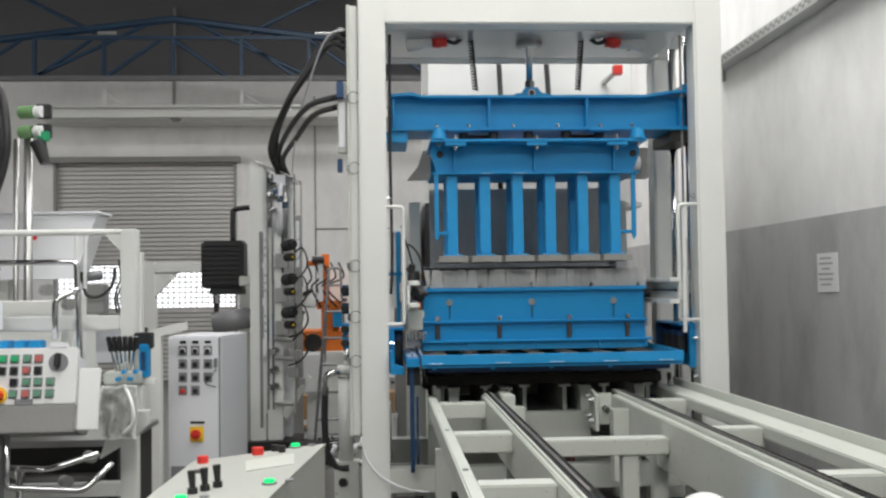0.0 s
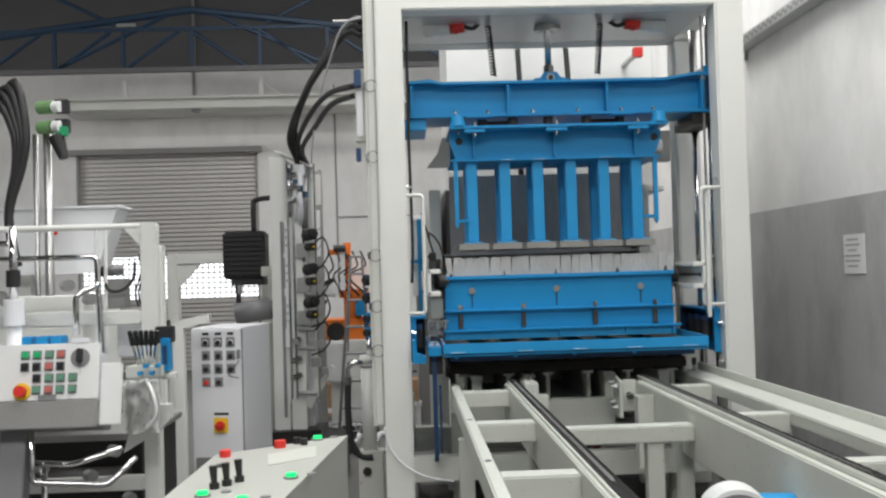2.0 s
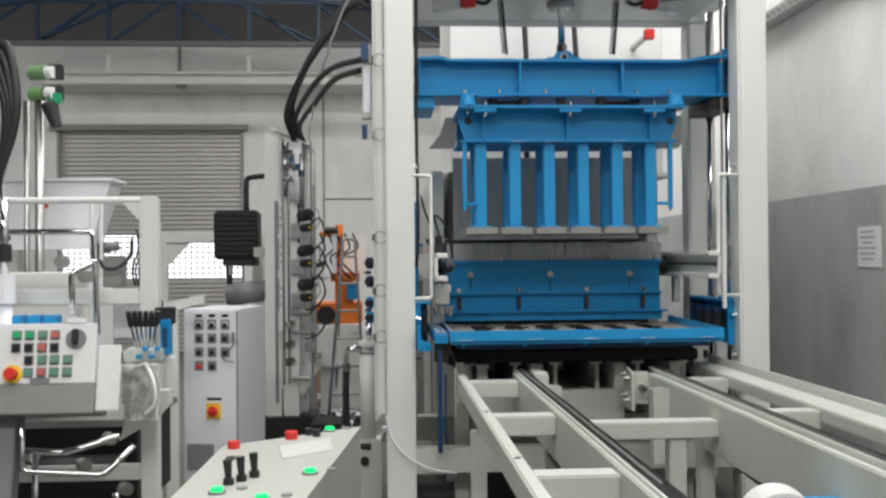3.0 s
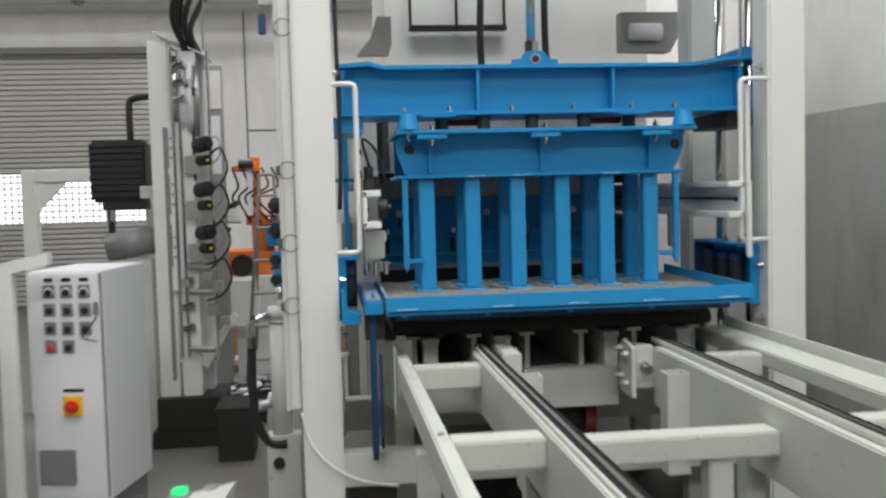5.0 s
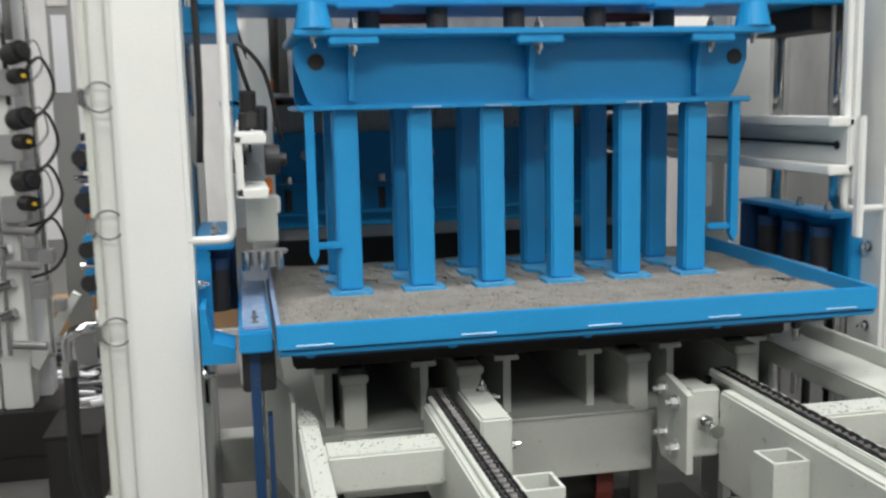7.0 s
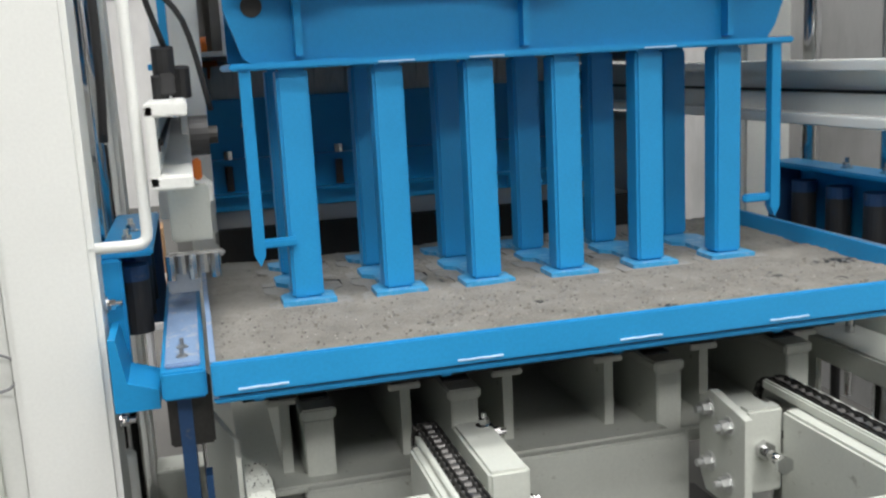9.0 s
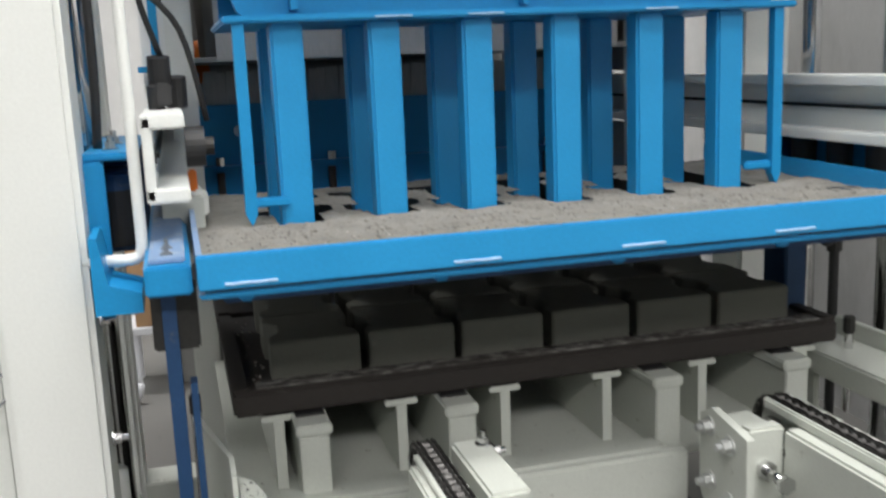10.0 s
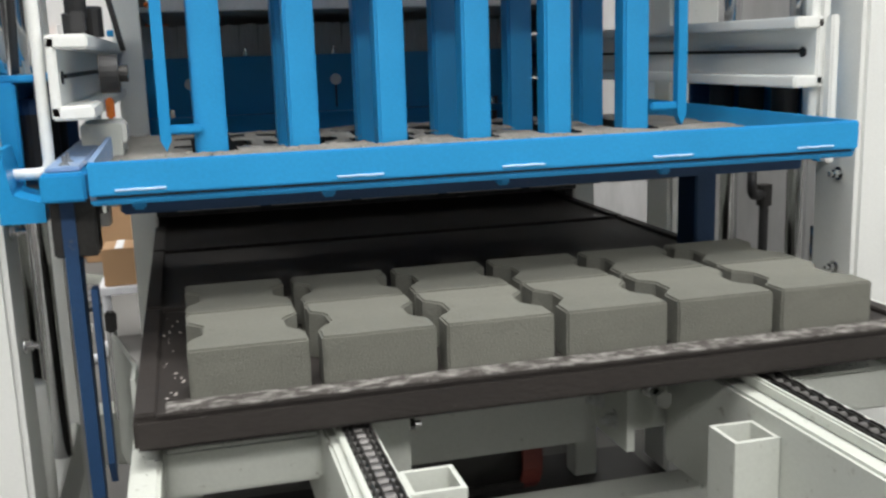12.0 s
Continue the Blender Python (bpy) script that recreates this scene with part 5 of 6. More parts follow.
def valve_tower():
    t = thing("valve_tower", "pale steel tower with hydraulic valves and hoses", "valve tower")
    part("column", B(-1.005, -0.885, 7.78, 7.92, 0.28, 2.47, bevel=0.006), WHITE, t)
    part("column_slot", B(-0.93, -0.905, 7.774, 7.781, 0.4, 1.95), GREYP, t)
    part("rear_column", B(-0.80, -0.70, 7.95, 8.08, 0.3, 2.44), CABINET, t)
    part("side_plate", B(-0.885, -0.872, 7.80, 8.1, 0.5, 2.45), WHITE, t)
    part("cover_sheet", B(-0.86, -0.72, 7.75, 7.78, 1.95, 2.40), CABINET, t)
    part("scale_strip", B(-0.905, -0.872, 7.755, 7.782, 0.95, 1.96), PANELW, t, "pale metal strip with dark slots")
    for z0, z1 in ((1.70, 1.94), (1.42, 1.66), (1.10, 1.36)):
        part("strip_slot", B(-0.902, -0.896, 7.752, 7.7555, z0, z1, bevel=0), BLACK, t)
        for k in range(3):
            part("strip_mark", B(-0.885, -0.878, 7.752, 7.7555, z0 + 0.05 + 0.06 * k, z0 + 0.07 + 0.06 * k, bevel=0), BLACK, t)
    part("inner_column", B(-0.868, -0.75, 7.76, 7.9, 0.3, 1.98, bevel=0.006), WHITE, t)
    part("black_edge", B(-0.752, -0.738, 7.75, 7.78, 1.62, 2.0), BLACK, t)
    for k, x in enumerate((-0.845, -0.80, -0.76, -0.72)):
        part("cylinder", R((x, 7.75, 1.98 - 0.03 * k), (x, 7.75, 2.37 - 0.02 * k), 0.017, seg=14), (CHROME, PANELW, CABINET, STEEL)[k], t, smooth=True)
        part("cylinder_nut", R((x, 7.75, 2.28 - 0.05 * k), (x, 7.75, 2.33 - 0.05 * k), 0.026, seg=6), CHROME, t)
    for x, z, w in ((-0.72, 1.02, 0.05), (-0.66, 0.95, 0.06), (-0.70, 0.80, 0.07), (-0.62, 0.74, 0.05), (-0.84, 0.98, 0.04)):
        part("fitting_block", B(x, x + w, 7.68, 7.75, z, z + w), STEEL, t)
    for k in range(4):
        z = 1.75 - 0.22 * k
        part("loop_wire", sweep(bmesh.new(), [(-0.66, 7.66, z), (-0.58, 7.62, z + 0.06), (-0.54, 7.64, z - 0.06), (-0.60, 7.68, z - 0.16), (-0.70, 7.72, z - 0.2)], 0.007, 6), BLACK, t, smooth=True)
    part("top_plate", prism(bmesh.new(), [(-0.95, 2.525), (-0.64, 2.37), (-0.64, 2.362), (-0.96, 2.515)], "y", 7.75, 8.1), WHITE, t)
    part("pedestal", B(-1.02, -0.62, 7.7, 8.15, 0.10, 0.30), DARK, t, "dark brown pedestal")
    part("pedestal_foot", B(-1.05, -0.60, 7.68, 8.2, 0.0, 0.10), DARK, t)
    part("foot_brace", prism(bmesh.new(), [(-0.78, 0.5), (-0.56, 0.8), (-0.53, 0.78), (-0.72, 0.46)], "y", 7.8, 7.86), WHITE, t)
    part("slim_post", B(-0.69, -0.66, 7.85, 7.9, 0.5, 2.3), WHITE, t)
    for z in (1.83, 1.56, 1.30):
        v = part("valve_head", R((-0.72, 7.74, z), (-0.66, 7.66, z + 0.01), 0.045, seg=18), BLACK, t, "black round valve head")
        part("valve_nose", R((-0.66, 7.66, z + 0.01), (-0.64, 7.63, z + 0.01), 0.028, seg=14), BLACK, v)
        part("solenoid", R((-0.71, 7.72, z - 0.09), (-0.66, 7.66, z - 0.09), 0.032, seg=14), DARK, v)
        part("brass_cap", R((-0.66, 7.66, z - 0.09), (-0.652, 7.65, z - 0.09), 0.009, seg=12), YELLOW, v)
        part("manifold", B(-0.80, -0.70, 7.72, 7.82, z - 0.17, z - 0.06), STEEL, t)
        sweep_bm = sweep(bmesh.new(), [(-0.66, 7.66, z), (-0.60, 7.64, z + 0.05), (-0.58, 7.66, z - 0.05), (-0.64, 7.7, z - 0.12)], 0.004, 6)
        part("wire", sweep_bm, GREYP, t)
    for z in (2.3, 2.2, 2.1, 1.0, 0.85, 0.72):
        part("fitting", R((-0.84, 7.74, z), (-0.78, 7.72, z + 0.02), 0.022, seg=12), CHROME, t, "bright pipe fitting")
    for x in (-0.86, -0.82, -0.645):
        part("pipe", R((x, 7.735, 0.55), (x, 7.735, 2.4), 0.009, seg=10), CHROME, t)
    for z in (0.6, 0.95, 1.1):
        part("coupling", R((-0.80, 7.72, z), (-0.66, 7.70, z - 0.01), 0.018, seg=10), STEEL, t)
    h = thing("hydraulic_hoses", "black hydraulic hoses from the valve tower to the press", "hoses")
    for k, (pts) in enumerate((
            [(-0.78, 7.8, 2.4), (-0.80, 7.6, 2.62), (-0.62, 7.0, 2.85), (-0.40, 6.4, 2.98), (-0.24, 5.98, 3.04), (-0.17, 5.9, 3.0)],
            [(-0.74, 7.82, 2.4), (-0.77, 7.6, 2.66), (-0.57, 7.0, 2.92), (-0.38, 6.4, 3.03), (-0.22, 5.98, 3.08), (-0.17, 5.9, 3.04)],
            [(-0.72, 7.8, 2.4), (-0.75, 7.6, 2.55), (-0.60, 7.0, 2.66), (-0.42, 6.4, 2.70), (-0.22, 5.92, 2.66)],
            [(-0.70, 7.82, 2.4), (-0.72, 7.6, 2.50), (-0.56, 7.0, 2.58), (-0.40, 6.4, 2.63), (-0.22, 5.92, 2.60)],
            [(-0.76, 7.78, 2.4), (-0.82, 7.6, 2.58), (-0.66, 7.0, 2.76), (-0.42, 6.4, 2.93), (-0.26, 5.98, 3.0), (-0.17, 5.9, 2.96)])):
        part("hose", sweep(bmesh.new(), pts, 0.019, 8), BLACK, h, smooth=True)
    part("thin_cable", sweep(bmesh.new(), [(-0.66, 7.7, 2.4), (-0.60, 7.2, 2.5), (-0.48, 6.6, 2.75), (-0.3, 6.0, 3.02), (-0.17, 5.85, 3.06)], 0.007, 6), CABINET, h, smooth=True)
    v = thing("valve_box", "grey valve box on the side of the press post", "valve box")
    part("body", B(-0.212, -0.158, 5.78, 5.87, 2.30, 2.72), RAILW, v)
    part("cover_plate", B(-0.204, -0.166, 5.772, 5.78, 2.33, 2.60, bevel=0.002), CABINET, v)
    part("blue_sensor", B(-0.215, -0.175, 5.735, 5.78, 2.62, 2.72), DARKBLUE, v)
    part("blue_sensor", B(-0.215, -0.185, 5.76, 5.80, 2.18, 2.26), DARKBLUE, v)
    for k, z in enumerate((1.475, 1.368, 1.245, 1.16)):
        part("blue_valve", B(-0.20, -0.156, 5.88, 5.93, z - 0.034, z + 0.034, bevel=0.006), BLUEW if k > 1 else DARKBLUE, v, "blue valve body")
        part("black_knob", R((-0.178, 5.885, z), (-0.19, 5.855, z), 0.021, seg=14), BLACK, v)
    for z in (1.42, 1.20):
        part("brass_nipple", R((-0.21, 5.9, z), (-0.17, 5.9, z), 0.010, seg=10), CHROME, v)
    c = thing("lift_cylinder", "white hydraulic cylinder beside the press post", "cylinder")
    x, y = -0.205, 6.4
    part("barrel", R((x, y, 0.36), (x, y, 0.93), 0.048, seg=26), WHITE, c, smooth=True)
    part("gland", R((x, y, 0.93), (x, y, 0.985), 0.053, seg=26), WHITE, c, smooth=True)
    part("seam_ring", R((x, y, 0.905), (x, y, 0.915), 0.0515, seg=26), GREYP, c)
    part("foot_clevis", B(x - 0.075, x + 0.085, y - 0.06, y + 0.06, 0.0, 0.37), RAILW, c)
    part("foot_pin", R((x - 0.02, y - 0.075, 0.24), (x - 0.02, y - 0.06, 0.24), 0.028, seg=16), DARK, c)
    part("rod_joint", R((x + 0.01, y, 0.985), (x + 0.01, y, 1.10), 0.02, seg=14), CHROME, c, smooth=True)
    part("elbow", sweep(bmesh.new(), [(x - 0.04, y - 0.03, 0.94), (x - 0.09, y - 0.05, 0.94), (x - 0.13, y - 0.05, 0.91), (x - 0.13, y - 0.05, 0.83)], 0.020), CHROME, c, smooth=True)
    part("hose_nut", R((x - 0.13, y - 0.05, 0.80), (x - 0.13, y - 0.05, 0.85), 0.027, seg=6), CHROME, c)
    part("hose", sweep(bmesh.new(), [(x - 0.13, y - 0.05, 0.84), (x - 0.135, y - 0.05, 0.62), (x - 0.12, y - 0.05, 0.44), (x - 0.06, y - 0.05, 0.34), (x + 0.02, y - 0.06, 0.33)], 0.022), BLACK, c, "thick black hose", smooth=True)
    part("cable", sweep(bmesh.new(), [(-0.09, 5.69, 0.62), (-0.06, 5.68, 0.5), (0.02, 5.67, 0.40), (0.15, 5.66, 0.33), (0.3, 5.66, 0.30)], 0.006), CABINET, c, smooth=True)


valve_tower()


def pendant_box():
    t = thing("black_motor", "black ribbed motor box carried by a steel arm", "motor")
    part("housing", B(-1.457, -1.105, 8.15, 8.4, 1.50, 1.90, bevel=0.02), BLACK, t)
    for k in range(9):
        z = 1.535 + 0.04 * k
        part("fin", B(-1.45, -1.11, 8.135, 8.15, z, z + 0.012, bevel=0.003), BLACK, t)
    part("lower_cover", B(-1.39, -1.12, 8.17, 8.38, 1.45, 1.5), BLACK, t)
    part("cable_gland", R((-1.34, 8.2, 1.46), (-1.34, 8.2, 1.38), 0.03, seg=12), CHROME, t)
    part("cable", sweep(bmesh.new(), [(-1.34, 8.2, 1.40), (-1.33, 8.2, 1.22), (-1.25, 8.2, 1.14)], 0.022), BLACK, t, smooth=True)
    part("upper_elbow", sweep(bmesh.new(), [(-1.2, 8.2, 1.9), (-1.2, 8.2, 2.1), (-1.18, 8.2, 2.16), (-1.02, 8.1, 2.17)], 0.022), BLACK, t, smooth=True)
    part("arm", B(-1.12, -0.98, 8.0, 8.15, 1.52, 1.6), RAILW, t)
    m = thing("geared_mixer_motor", "pale grey geared motor behind the cabinet", "motor")
    part("body", R((-1.33, 8.0, 1.22), (-1.05, 8.0, 1.26), 0.085, seg=22), GREYP, m, smooth=True)
    part("cap", R((-1.05, 8.0, 1.26), (-0.99, 8.0, 1.27), 0.07, seg=18), GREYP, m)
    part("stand", B(-1.3, -1.05, 7.9, 8.1, 0.0, 1.14), RAILW, m)
    d = thing("grey_door", "grey steel door leaf further back", "door")
    part("leaf", B(-0.87, -0.735, 9.5, 9.55, 0, 2.54), GREYSHEET, d)
    part("upper_ribs", B(-0.86, -0.745, 9.485, 9.5, 2.2, 2.5), SHUT, d)
    part("panel", B(-0.845, -0.76, 9.49, 9.5, 1.7, 2.15), CABINET, d)


pendant_box()

# ---- machine with the operator's panel ----


def fence_portal():
    t = thing("guard_portal", "white square tube guard frame", "guard frame")
    y = 8.9
    for x in (-2.10, -1.25):
        part("post", B(x, x + 0.10, y, y + 0.10, 0, 1.745, bevel=0.008), WHITE, t)
    part("top_bar", B(-2.0, -1.25, y + 0.002, y + 0.098, 1.65, 1.743, bevel=0.008), WHITE, t)
    part("corner_gusset", prism(bmesh.new(), [(-2.0, 1.65), (-1.80, 1.65), (-1.85, 1.60), (-1.96, 1.48), (-2.0, 1.44)], "y", y + 0.02, y + 0.06), WHITE, t)
    g = thing("guard_rail", "white steel guard rail beside the cabinet", "guard rail")
    y = 6.0
    part("post", B(-1.37, -1.305, y, y + 0.07, 0, 1.22, bevel=0.006), WHITE, g)
    part("bar", prism(bmesh.new(), [(-1.385, 1.20), (-1.385, 1.252), (-1.15, 1.30), (-1.15, 1.247), (-1.305, 1.215)], "y", y + 0.005, y + 0.06), WHITE, g)
    part("switch_box", B(-1.45, -1.38, y - 0.06, y, 1.18, 1.27), BLACK, g)


fence_portal()


def block_machine():
    t = thing("mixing_machine", "white framed mixing machine with chrome pipes and levers", "machine")
    y = 4.3
    part("corner_post", B(-1.10, -1.03, y, y + 0.07, 0, 1.765, bevel=0.006), WHITE, t)
    part("top_tube", R((-2.1, y + 0.03, 1.752), (-1.10, y + 0.03, 1.752), 0.014, seg=12), WHITE, t)
    part("top_gusset", prism(bmesh.new(), [(-1.10, 1.762), (-1.19, 1.762), (-1.10, 1.66)], "y", y + 0.02, y + 0.05), WHITE, t)
    part("middle_bar", B(-2.1, -1.10, y + 0.002, y + 0.068, 1.32, 1.385, bevel=0.006), WHITE, t)
    part("left_post", B(-1.92, -1.85, y, y + 0.07, 0, 1.74, bevel=0.006), WHITE, t)
    part("low_bar", B(-2.1, -1.10, y + 0.002, y + 0.068, 0.60, 0.66, bevel=0.006), WHITE, t)
    part("rear_post", B(-1.32, -1.25, 5.3, 5.37, 0, 1.7), WHITE, t)
    part("rear_post", B(-2.02, -1.95, 5.3, 5.37, 0, 1.7), WHITE, t)
    bm = prism(bmesh.new(), [(-2.07, 1.90), (-1.455, 1.90), (-1.52, 1.72), (-1.57, 1.56), (-2.02, 1.56)], "y", 5.2, 5.42)
    part("hopper", bm, CABINET, t, "pale sheet steel feed hopper")
    part("hopper_rim", B(-2.1, -1.44, 5.18, 5.44, 1.90, 1.915), CABINET, t)
    part("red_mark", R((-1.78, 5.195, 1.78), (-1.78, 5.20, 1.78), 0.015, seg=12), RED, t)
    part("chest", B(-2.05, -1.45, 4.6, 5.2, 0.95, 1.45), WHITE, t)
    part("trough", B(-1.95, -1.15, 4.45, 5.1, 0.42, 0.80), DARK, t)
    part("trough_rim", B(-1.98, -1.12, 4.42, 5.12, 0.80, 0.83), STEEL, t)
    part("roller", R((-1.9, 4.40, 0.62), (-1.2, 4.40, 0.62), 0.07, seg=20), DARK, t, smooth=True)
    for pts in (
            [(-1.70, 4.2, 1.0), (-1.70, 4.2, 1.685), (-1.60, 4.2, 1.685), (-1.60, 4.2, 1.44)],
            [(-1.9, 4.25, 1.62), (-1.27, 4.25, 1.62), (-1.256, 4.25, 1.2), (-1.256, 4.25, 1.0)],
            [(-1.75, 4.1, 0.2), (-1.75, 4.1, 1.55)],
            [(-1.45, 3.95, 0.95), (-1.45, 3.95, 0.72), (-1.15, 3.95, 0.70), (-1.05, 4.0, 0.80)],
            [(-1.6, 3.98, 0.80), (-1.3, 3.98, 0.78), (-1.10, 3.98, 0.84)],
            [(-1.42, 4.0, 0.78), (-1.42, 4.0, 0.54), (-1.36, 4.0, 0.50), (-1.12, 4.0, 0.52), (-1.12, 4.0, 0.62)],
            [(-1.28, 4.0, 1.3), (-1.28, 4.0, 1.46), (-1.2, 4.05, 1.5)]):
        part("pipe", bent(bmesh.new(), pts, 0.0125, 10), CHROME, t, "bright bent pipe", smooth=True)
    for x, z in ((-1.63, 1.44), (-1.66, 1.46), (-1.29, 1.44), (-1.38, 1.5), (-1.2, 0.8), (-1.14, 0.6), (-1.3, 0.7), (-1.5, 0.74)):
        part("fitting", R((x, 4.17, z), (x + 0.03, 4.14, z), 0.025, seg=12), STEEL, t)
    for x in (-1.53, -1.46, -1.40):
        part("blue_valve", B(x - 0.028, x + 0.02, 4.12, 4.2, 1.2, 1.29), BLUE, t)
    # lever bank
    part("lever_block", B(-1.13, -0.985, 4.15, 4.28, 1.10, 1.15), RAILW, t)
    for k in range(4):
        part("relief_valve", R((-1.06 + 0.024 * k, 4.14, 1.125 + 0.03 * (k % 2)), (-1.06 + 0.024 * k, 4.10, 1.125 + 0.03 * (k % 2)), 0.009, seg=12), BLUEW, t, "small blue valve cap")
    part("valve_manifold", B(-1.12, -1.0, 4.12, 4.2, 0.99, 1.10), STEEL, t)
    for k in range(6):
        x = -1.095 + 0.013 * k
        l = part("lever", R((x + 0.006, 4.2, 1.15), (x + 0.006 * k - 0.006, 4.16, 1.245), 0.0055, seg=8), CHROME, t)
        part("grip", R((x + 0.006 * k - 0.006, 4.16, 1.24), (x + 0.010 * k - 0.012, 4.14, 1.30), 0.010, seg=10), BLACK, l)
    part("panel_box", B(-1.245, -1.105, 4.44, 4.56, 1.17, 1.33), CABINET, t, "pale grey side cover")
    part("filter_glass", R((-1.575, 4.12, 1.02), (-1.575, 4.12, 1.34), 0.03, seg=18), CABINET, t, smooth=True)
    part("filter_head", R((-1.575, 4.12, 1.34), (-1.575, 4.12, 1.45), 0.042, seg=18), CABINET, t)
    part("filter_knob", R((-1.575, 4.12, 1.50), (-1.575, 4.12, 1.57), 0.028, seg=14), BLACK, t)
    part("filter_stem", R((-1.575, 4.12, 1.45), (-1.575, 4.12, 1.75), 0.016, seg=12), CHROME, t, smooth=True)
    for x in (-1.395, -1.352):
        part("thin_pipe", R((x, 4.62, 1.0), (x + 0.01, 4.62, 1.78), 0.009, seg=8), PANELW, t)
    part("pump_body", R((-1.35, 4.66, 1.56), (-1.28, 4.66, 1.57), 0.024, seg=16), GREYP, t, smooth=True)
    part("pump_cap", R((-1.375, 4.66, 1.56), (-1.36, 4.66, 1.56), 0.026, seg=12), DARK, t)
    part("pump_hose", sweep(bmesh.new(), [(-1.36, 4.64, 1.54), (-1.33, 4.6, 1.475), (-1.27, 4.6, 1.47), (-1.22, 4.62, 1.52), (-1.215, 4.64, 1.60)], 0.008, 6), BLACK, t, smooth=True)
    part("pump_stand", B(-1.36, -1.26, 4.63, 4.72, 1.385, 1.525), GREYSHEET, t)
    for k in range(4):
        x = -1.20 + 0.014 * k
        part("hanging_cable", sweep(bmesh.new(), [(x, 4.66, 1.64 - 0.02 * k), (x + 0.012, 4.64, 1.55), (x - 0.012, 4.63, 1.46), (x + 0.004, 4.62, 1.39)], 0.0055, 6), BLACK, t, smooth=True)
    # creased plastic film hung over the valves
    bm = bmesh.new()
    film = {}
    for i in range(15):
        for j in range(17):
            u, w = i / 14, j / 16
            film[i, j] = bm.verts.new((-1.125 + 0.15 * u + 0.02 * w * noise.noise((u * 3, w * 3, 1)), 4.09 + 0.03 * noise.noise((u * 5, w * 4, 5)) + 0.012 * noise.noise((u * 14, w * 11, 2)), 1.10 - 0.22 * w + 0.03 * u * noise.noise((u * 4, 0, 8))))
    for i in range(14):
        for j in range(16):
            bm.faces.new((film[i, j], film[i + 1, j], film[i + 1, j + 1], film[i, j + 1]))
    bmesh.ops.solidify(bm, geom=bm.faces[:], thickness=0.002)
    part("plastic_film", bm, PLASTIC, t, "creased white plastic film", smooth=True)
    part("film_hose", sweep(bmesh.new(), [(-1.03, 4.10, 1.10), (-0.99, 4.06, 1.03), (-0.985, 4.06, 0.95), (-1.03, 4.08, 0.90)], 0.008, 8), PANELW, t, smooth=True)
    part("terminal_box", B(-1.03, -0.955, 4.25, 4.31, 1.24, 1.31), BLACK, t)
    part("oil_filter", B(-1.0, -0.962, 4.22, 4.28, 1.12, 1.262), BLUE, t)
    part("filter_slot", B(-0.99, -0.972, 4.214, 4.221, 1.15, 1.23), DARKBLUE, t)
    part("support_bar", B(-1.03, -0.94, 4.235, 4.275, 1.085, 1.112), WHITE, t)
    part("bracket", prism(bmesh.new(), [(-1.02, 0.86), (-0.96, 0.92), (-0.96, 0.98), (-1.1, 0.98), (-1.16, 0.78)], "y", 4.2, 4.26), WHITE, t)
    # pump valves and hoses
    v = thing("pump_valve", "green pump valves on a steel pipe with black hoses", "valve")
    part("riser", R((-1.74, 5.0, 0.4), (-1.74, 5.0, 2.27), 0.022, seg=14), STEEL, v, smooth=True)
    part("riser", R((-1.80, 5.0, 0.4), (-1.80, 5.0, 2.27), 0.014, seg=12), STEEL, v, smooth=True)
    for z in (2.40, 2.30):
        part("valve_body", R((-1.77, 4.98, z), (-1.70, 4.96, z), 0.033, seg=18), VALVEG, v, smooth=False)
        part("coupling", R((-1.69, 4.96, z), (-1.655, 4.95, z), 0.03, seg=14), PANELW, v)
        part("actuator", B(-1.69, -1.62, 4.96, 5.0, z - 0.03, z + 0.04), BLACK, v)
    part("green_cap", B(-1.68, -1.62, 4.94, 4.97, 2.25, 2.30), GREEN, v)
    part("black_spout", R((-1.68, 4.96, 2.25), (-1.64, 4.95, 2.14), 0.04, seg=14, r2=0.025), BLACK, v)
    for k in range(4):
        part("hose", sweep(bmesh.new(), [(-2.15 + 0.05 * k, 5.0, 2.38), (-1.98 + 0.035 * k, 4.95, 2.44 + 0.03 * k), (-1.87 + 0.02 * k, 4.9, 2.28), (-1.86 + 0.01 * k, 4.9, 2.1), (-1.9, 4.9, 1.85), (-1.86, 4.9, 1.6)], 0.022), BLACK, v, smooth=True)


block_machine()


PANEL_BEZEL = mesh_of("button_bezel", B(-0.0175, 0.0175, -0.004, 0, -0.018, 0.018, bevel=0.004), GREYP)
PANEL_BUTTON = {}
for shade, base in (("green", (0.02, 0.42, 0.16)), ("dull", (0.13, 0.30, 0.20)), ("pink", (0.52, 0.14, 0.12)), ("black", (0.02, 0.02, 0.022))):
    cap = B(-0.0135, 0.0135, -0.011, -0.004, -0.0125, 0.0135, bevel=0.004)
    if shade == "black":
        box(cap, -0.004, 0.004, -0.022, -0.011, -0.011, 0.011, 0.002)
    PANEL_BUTTON[shade] = mesh_of("push_button", cap, material(shade + "_button_plastic", base, 0.35, grain=0.03))


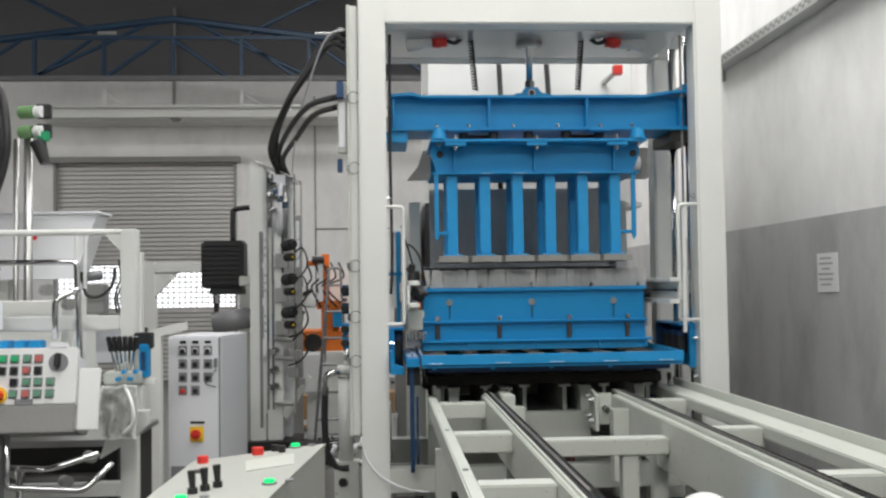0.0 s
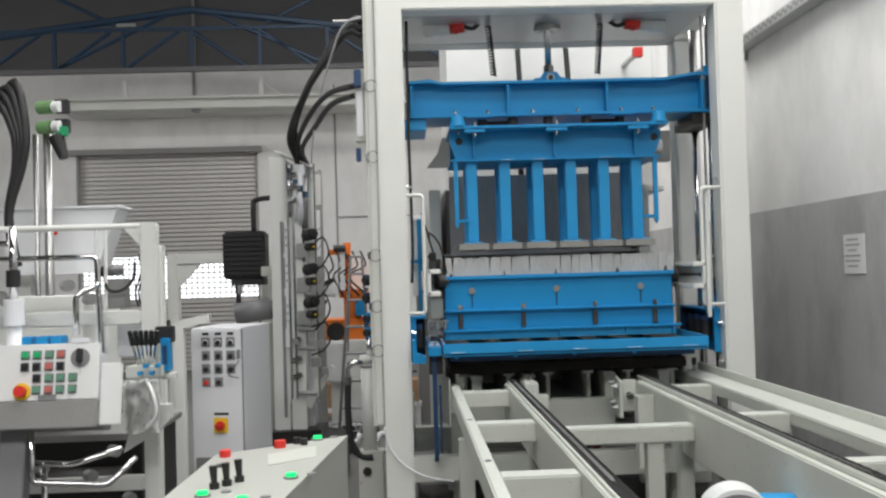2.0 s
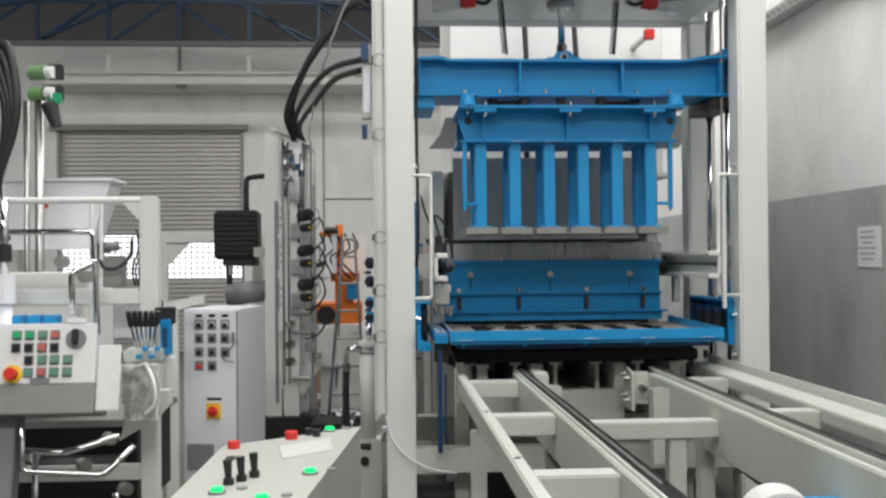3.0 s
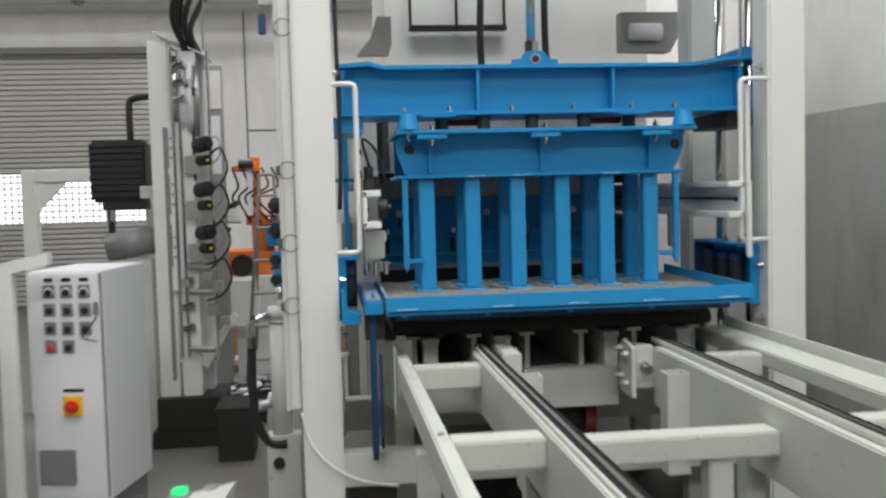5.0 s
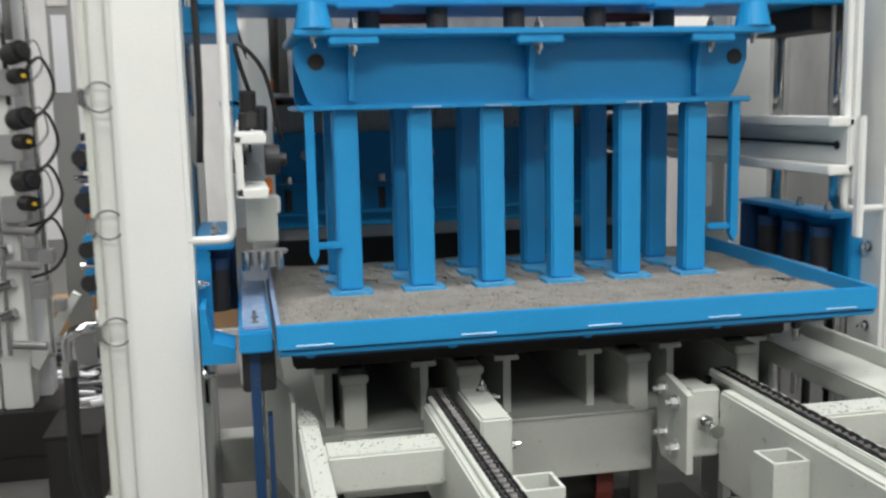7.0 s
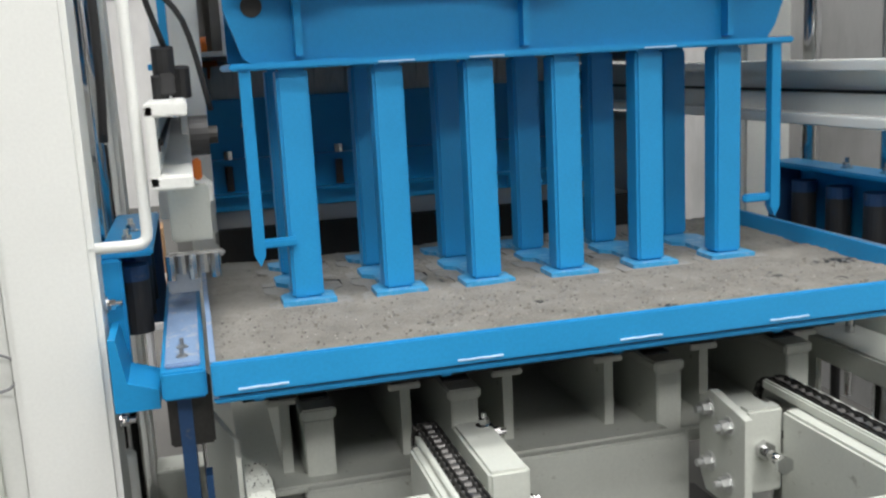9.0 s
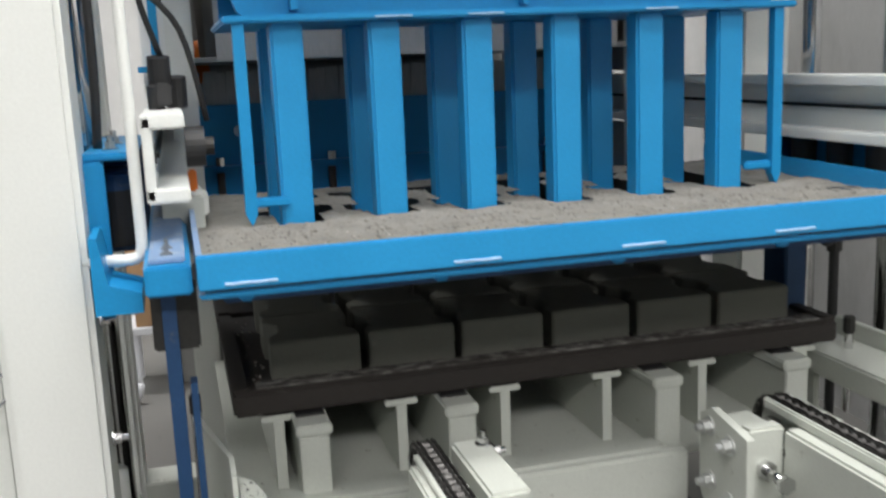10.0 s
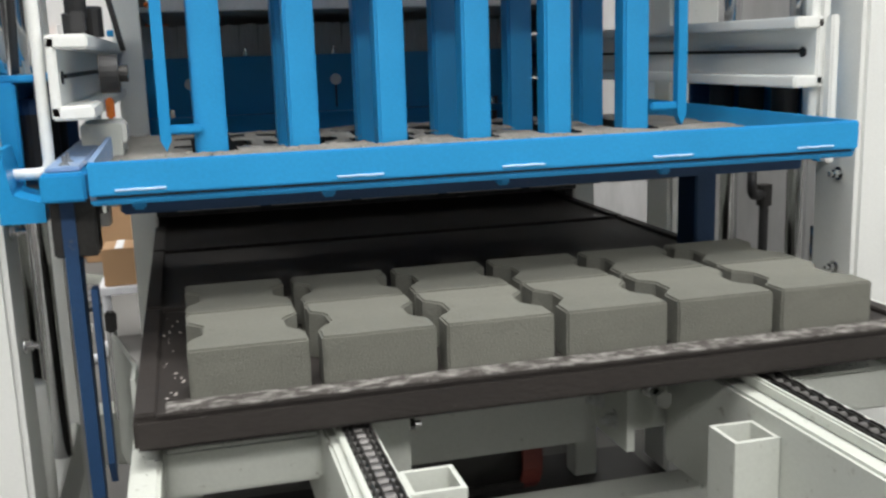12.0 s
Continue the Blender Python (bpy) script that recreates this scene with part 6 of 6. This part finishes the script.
def operator_panel():
    t = thing("operator_panel", "white operator panel with coloured push buttons", "control panel")
    t.matrix_basis = pose(-1.172, 3.9, 1.05, -12, 0, 0)
    part("plate", B(-0.62, 0.0, 0, 0.02, 0, 0.225, bevel=0.004), PANELW, t)
    part("case", B(-0.6, -0.02, 0.02, 0.2, 0.0, 0.2, bevel=0.004), CABINET, t)
    part("wing", B(0.0, 0.085, 0.03, 0.05, -0.10, 0.145), PANELW, t)
    part("under_tray", B(-0.6, 0.0, -0.005, 0.2, -0.11, -0.002), GREYSHEET, t)
    rows = ((0, ("green", "green", "dull", "pink")), (0, ("black", "black", "pink", "black")), (1, ("black", "dull", "dull", "dull")), (1, ("dull", "pink", "dull", "dull")))
    for r, (first, row) in enumerate(rows):
        for c, colour in enumerate(row):
            x, z = (-0.288, -0.242, -0.194, -0.149, -0.101)[c + first] + 0.003 * (r > 1), (0.181, 0.134, 0.088, 0.042)[r]
            b = shared("button_bezel", PANEL_BEZEL, t, (x, 0, z))
            shared("push_button", PANEL_BUTTON[colour], b, (0, 0, 0), {"green": "bright green", "dull": "faded green", "pink": "faded red", "black": "black"}[colour] + " push button")
    e = part("stop_plate", R((-0.294, 0, 0.037), (-0.294, -0.006, 0.037), 0.034, seg=22), YELLOW, t, "yellow round plate")
    part("stop_button", R((-0.294, -0.006, 0.037), (-0.294, -0.035, 0.037), 0.022, seg=20), RED, e)
    k = part("selector_plate", R((-0.072, 0, 0.165), (-0.072, -0.004, 0.165), 0.038, seg=22), GREYP, t, "round selector plate")
    part("selector_knob", B(-0.082, -0.062, -0.03, -0.004, 0.145, 0.2), BLACK, k)
    part("tape", B(-0.23, -0.16, -0.002, 0.0, 0.0, 0.022, bevel=0), GREYP, t)
    part("top_tag", B(-0.11, -0.04, -0.001, 0.02, 0.225, 0.245, bevel=0), CABINET, t)
    part("stand", B(-0.4, -0.3, 0.08, 0.16, -1.0, -0.11), GREYP, t)


operator_panel()


def desk_console():
    t = thing("control_desk", "pale desk console with lit green buttons and joysticks", "control desk")
    outline = [(-0.19, 3.868), (-0.335, 2.55), (-0.672, 2.55), (-0.640, 3.535)]
    part("body", prism(bmesh.new(), outline, "z", 0.0, 0.866), DESK, t)
    cx, cy = sum(p[0] for p in outline) / 4, sum(p[1] for p in outline) / 4
    part("top_plate", prism(bmesh.new(), [(cx + (x - cx) * 1.01, cy + (y - cy) * 1.01) for x, y in outline], "z", 0.866, 0.876), DESK, t)
    for x, y in ((-0.299, 3.79), (-0.318, 3.085), (-0.55, 2.87), (-0.42, 2.78)):
        b = part("bezel", R((x, y, 0.876), (x, y, 0.882), 0.024, seg=20), GREYP, t)
        part("lit_button", R((x, y, 0.882), (x, y, 0.892), 0.017, seg=18), LITGREEN, b, "glowing green button")
        part("ring", R((x + 0.06, y + 0.045, 0.876), (x + 0.06, y + 0.045, 0.881), 0.015, seg=14), GREYP, t)
    part("red_button", R((-0.425, 3.65, 0.876), (-0.425, 3.65, 0.902), 0.022, seg=18), RED, t, "red push button")
    part("red_button", R((-0.60, 3.50, 0.876), (-0.60, 3.50, 0.9), 0.02, seg=18), RED, t, "red push button")
    for x, y in ((-0.37, 3.72), (-0.34, 3.69)):
        part("black_button", R((x, y, 0.876), (x, y, 0.9), 0.014, seg=14), BLACK, t)
    p = part("display_plate", prism(bmesh.new(), [(-0.45, 3.50), (-0.29, 3.64), (-0.27, 3.42), (-0.42, 3.30)], "z", 0.876, 0.88), RAILW, t)
    for x, y in ((-0.535, 2.97), (-0.505, 3.01), (-0.475, 3.06)):
        j = part("joystick", R((x, y, 0.876), (x, y, 0.894), 0.015, seg=14), BLACK, t, "black joystick")
        part("grip", R((x, y, 0.894), (x - 0.003, y, 0.945), 0.009, seg=12, r2=0.013), BLACK, j)
    part("slot", B(-0.60, -0.57, 3.3, 3.36, 0.876, 0.879), DARK, t)


desk_console()


def floor_clutter():
    t = thing("cable_heap", "loose grey and black cables on the floor", "cables")
    for k in range(14):
        rnd = random.Random(k)
        x, y = -0.75 + rnd.uniform(-0.3, 0.4), 9.2 + rnd.uniform(-0.6, 0.8)
        pts = [(x + rnd.uniform(-0.35, 0.35), y + rnd.uniform(-0.3, 0.3), 0.02 + 0.02 * rnd.random()) for _ in range(6)]
        part("cable", sweep(bmesh.new(), pts, 0.014, 6), (BLACK, CABINET, GREYP)[k % 3], t)
    s = thing("offcut_boards", "loose wooden boards on the floor", "boards")
    for k in range(3):
        part("board", B(-1.0, -0.35, 11.6 + 0.14 * k, 11.72 + 0.14 * k, 0.0, 0.03), CARD, s)
    # dark sheet added to stand for shade on the dark floor below the conveyor
    d = thing("floor_shade_sheet", "dark sheet on the floor in place of shade under the conveyor", "drip tray")
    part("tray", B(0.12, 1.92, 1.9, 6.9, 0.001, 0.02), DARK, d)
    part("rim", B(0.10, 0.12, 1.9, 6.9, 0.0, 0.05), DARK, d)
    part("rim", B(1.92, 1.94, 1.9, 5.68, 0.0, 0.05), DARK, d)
    b = thing("dark_plinth", "dark steel plinth beside the valve tower", "plinth")
    part("block", B(-0.62, -0.42, 7.3, 7.65, 0.0, 0.30), DARK, b)
    part("top_sheet", B(-0.63, -0.41, 7.29, 7.66, 0.30, 0.312), DARK, b)


floor_clutter()

# ---- motion ----


def motions():
    """The drawer shakes and withdraws, the press head comes down, the mould and head lift, and the pallets are pushed out."""
    def up(ob, rows):
        walk(ob, [(t, pose(*ob.location[:2], z)) for t, z in rows])
    head = ((0.0, 0.607), (1.5, 0.607), (3.2, 0.605), (3.5, 0.60), (4.2, 0.12), (4.6, 0.012), (4.8, 0.0), (9.5, 0.0), (9.6, 0.03), (9.7, 0.066), (9.8, 0.09), (9.9, 0.107), (10.0, 0.114), (10.5, 0.116), (12.0, 0.116))
    up(HEAD, head)
    lift = ((0.0, 0.0), (9.15, 0.0), (9.3, 0.045), (9.5, 0.097), (9.7, 0.166), (9.85, 0.196), (10.0, 0.208), (10.5, 0.208), (12.0, 0.206))
    up(MOULD, lift)
    drawer = ((0.0, 6.03), (0.15, 5.88), (0.3, 5.75), (0.45, 5.80), (0.6, 5.87), (0.75, 5.74), (0.9, 5.64), (1.05, 5.75), (1.2, 5.86), (1.3, 5.90), (1.4, 5.85), (1.6, 5.64), (1.8, 5.80), (2.0, 5.93), (2.2, 5.74), (2.4, 5.86), (2.6, 5.98), (2.8, 6.2), (3.0, 6.47), (3.2, 6.74), (3.6, 7.2), (3.9, 7.33), (4.2, 7.35), (12.0, 7.35))
    walk(DRAWER, [(t, pose(0, y, 0)) for t, y in drawer])
    push = ((0.0, 5.87), (10.45, 5.87), (10.55, 5.86), (10.75, 5.775), (11.0, 5.645), (11.5, 5.415), (12.0, 5.205))
    for ob, back in PALLETS:
        walk(ob, [(t, pose(0, y + back, 0)) for t, y in push])
    for ob, off in BLOCKS:
        walk(ob, [(t, pose(off[0], y + off[1], off[2])) for t, y in push])


motions()
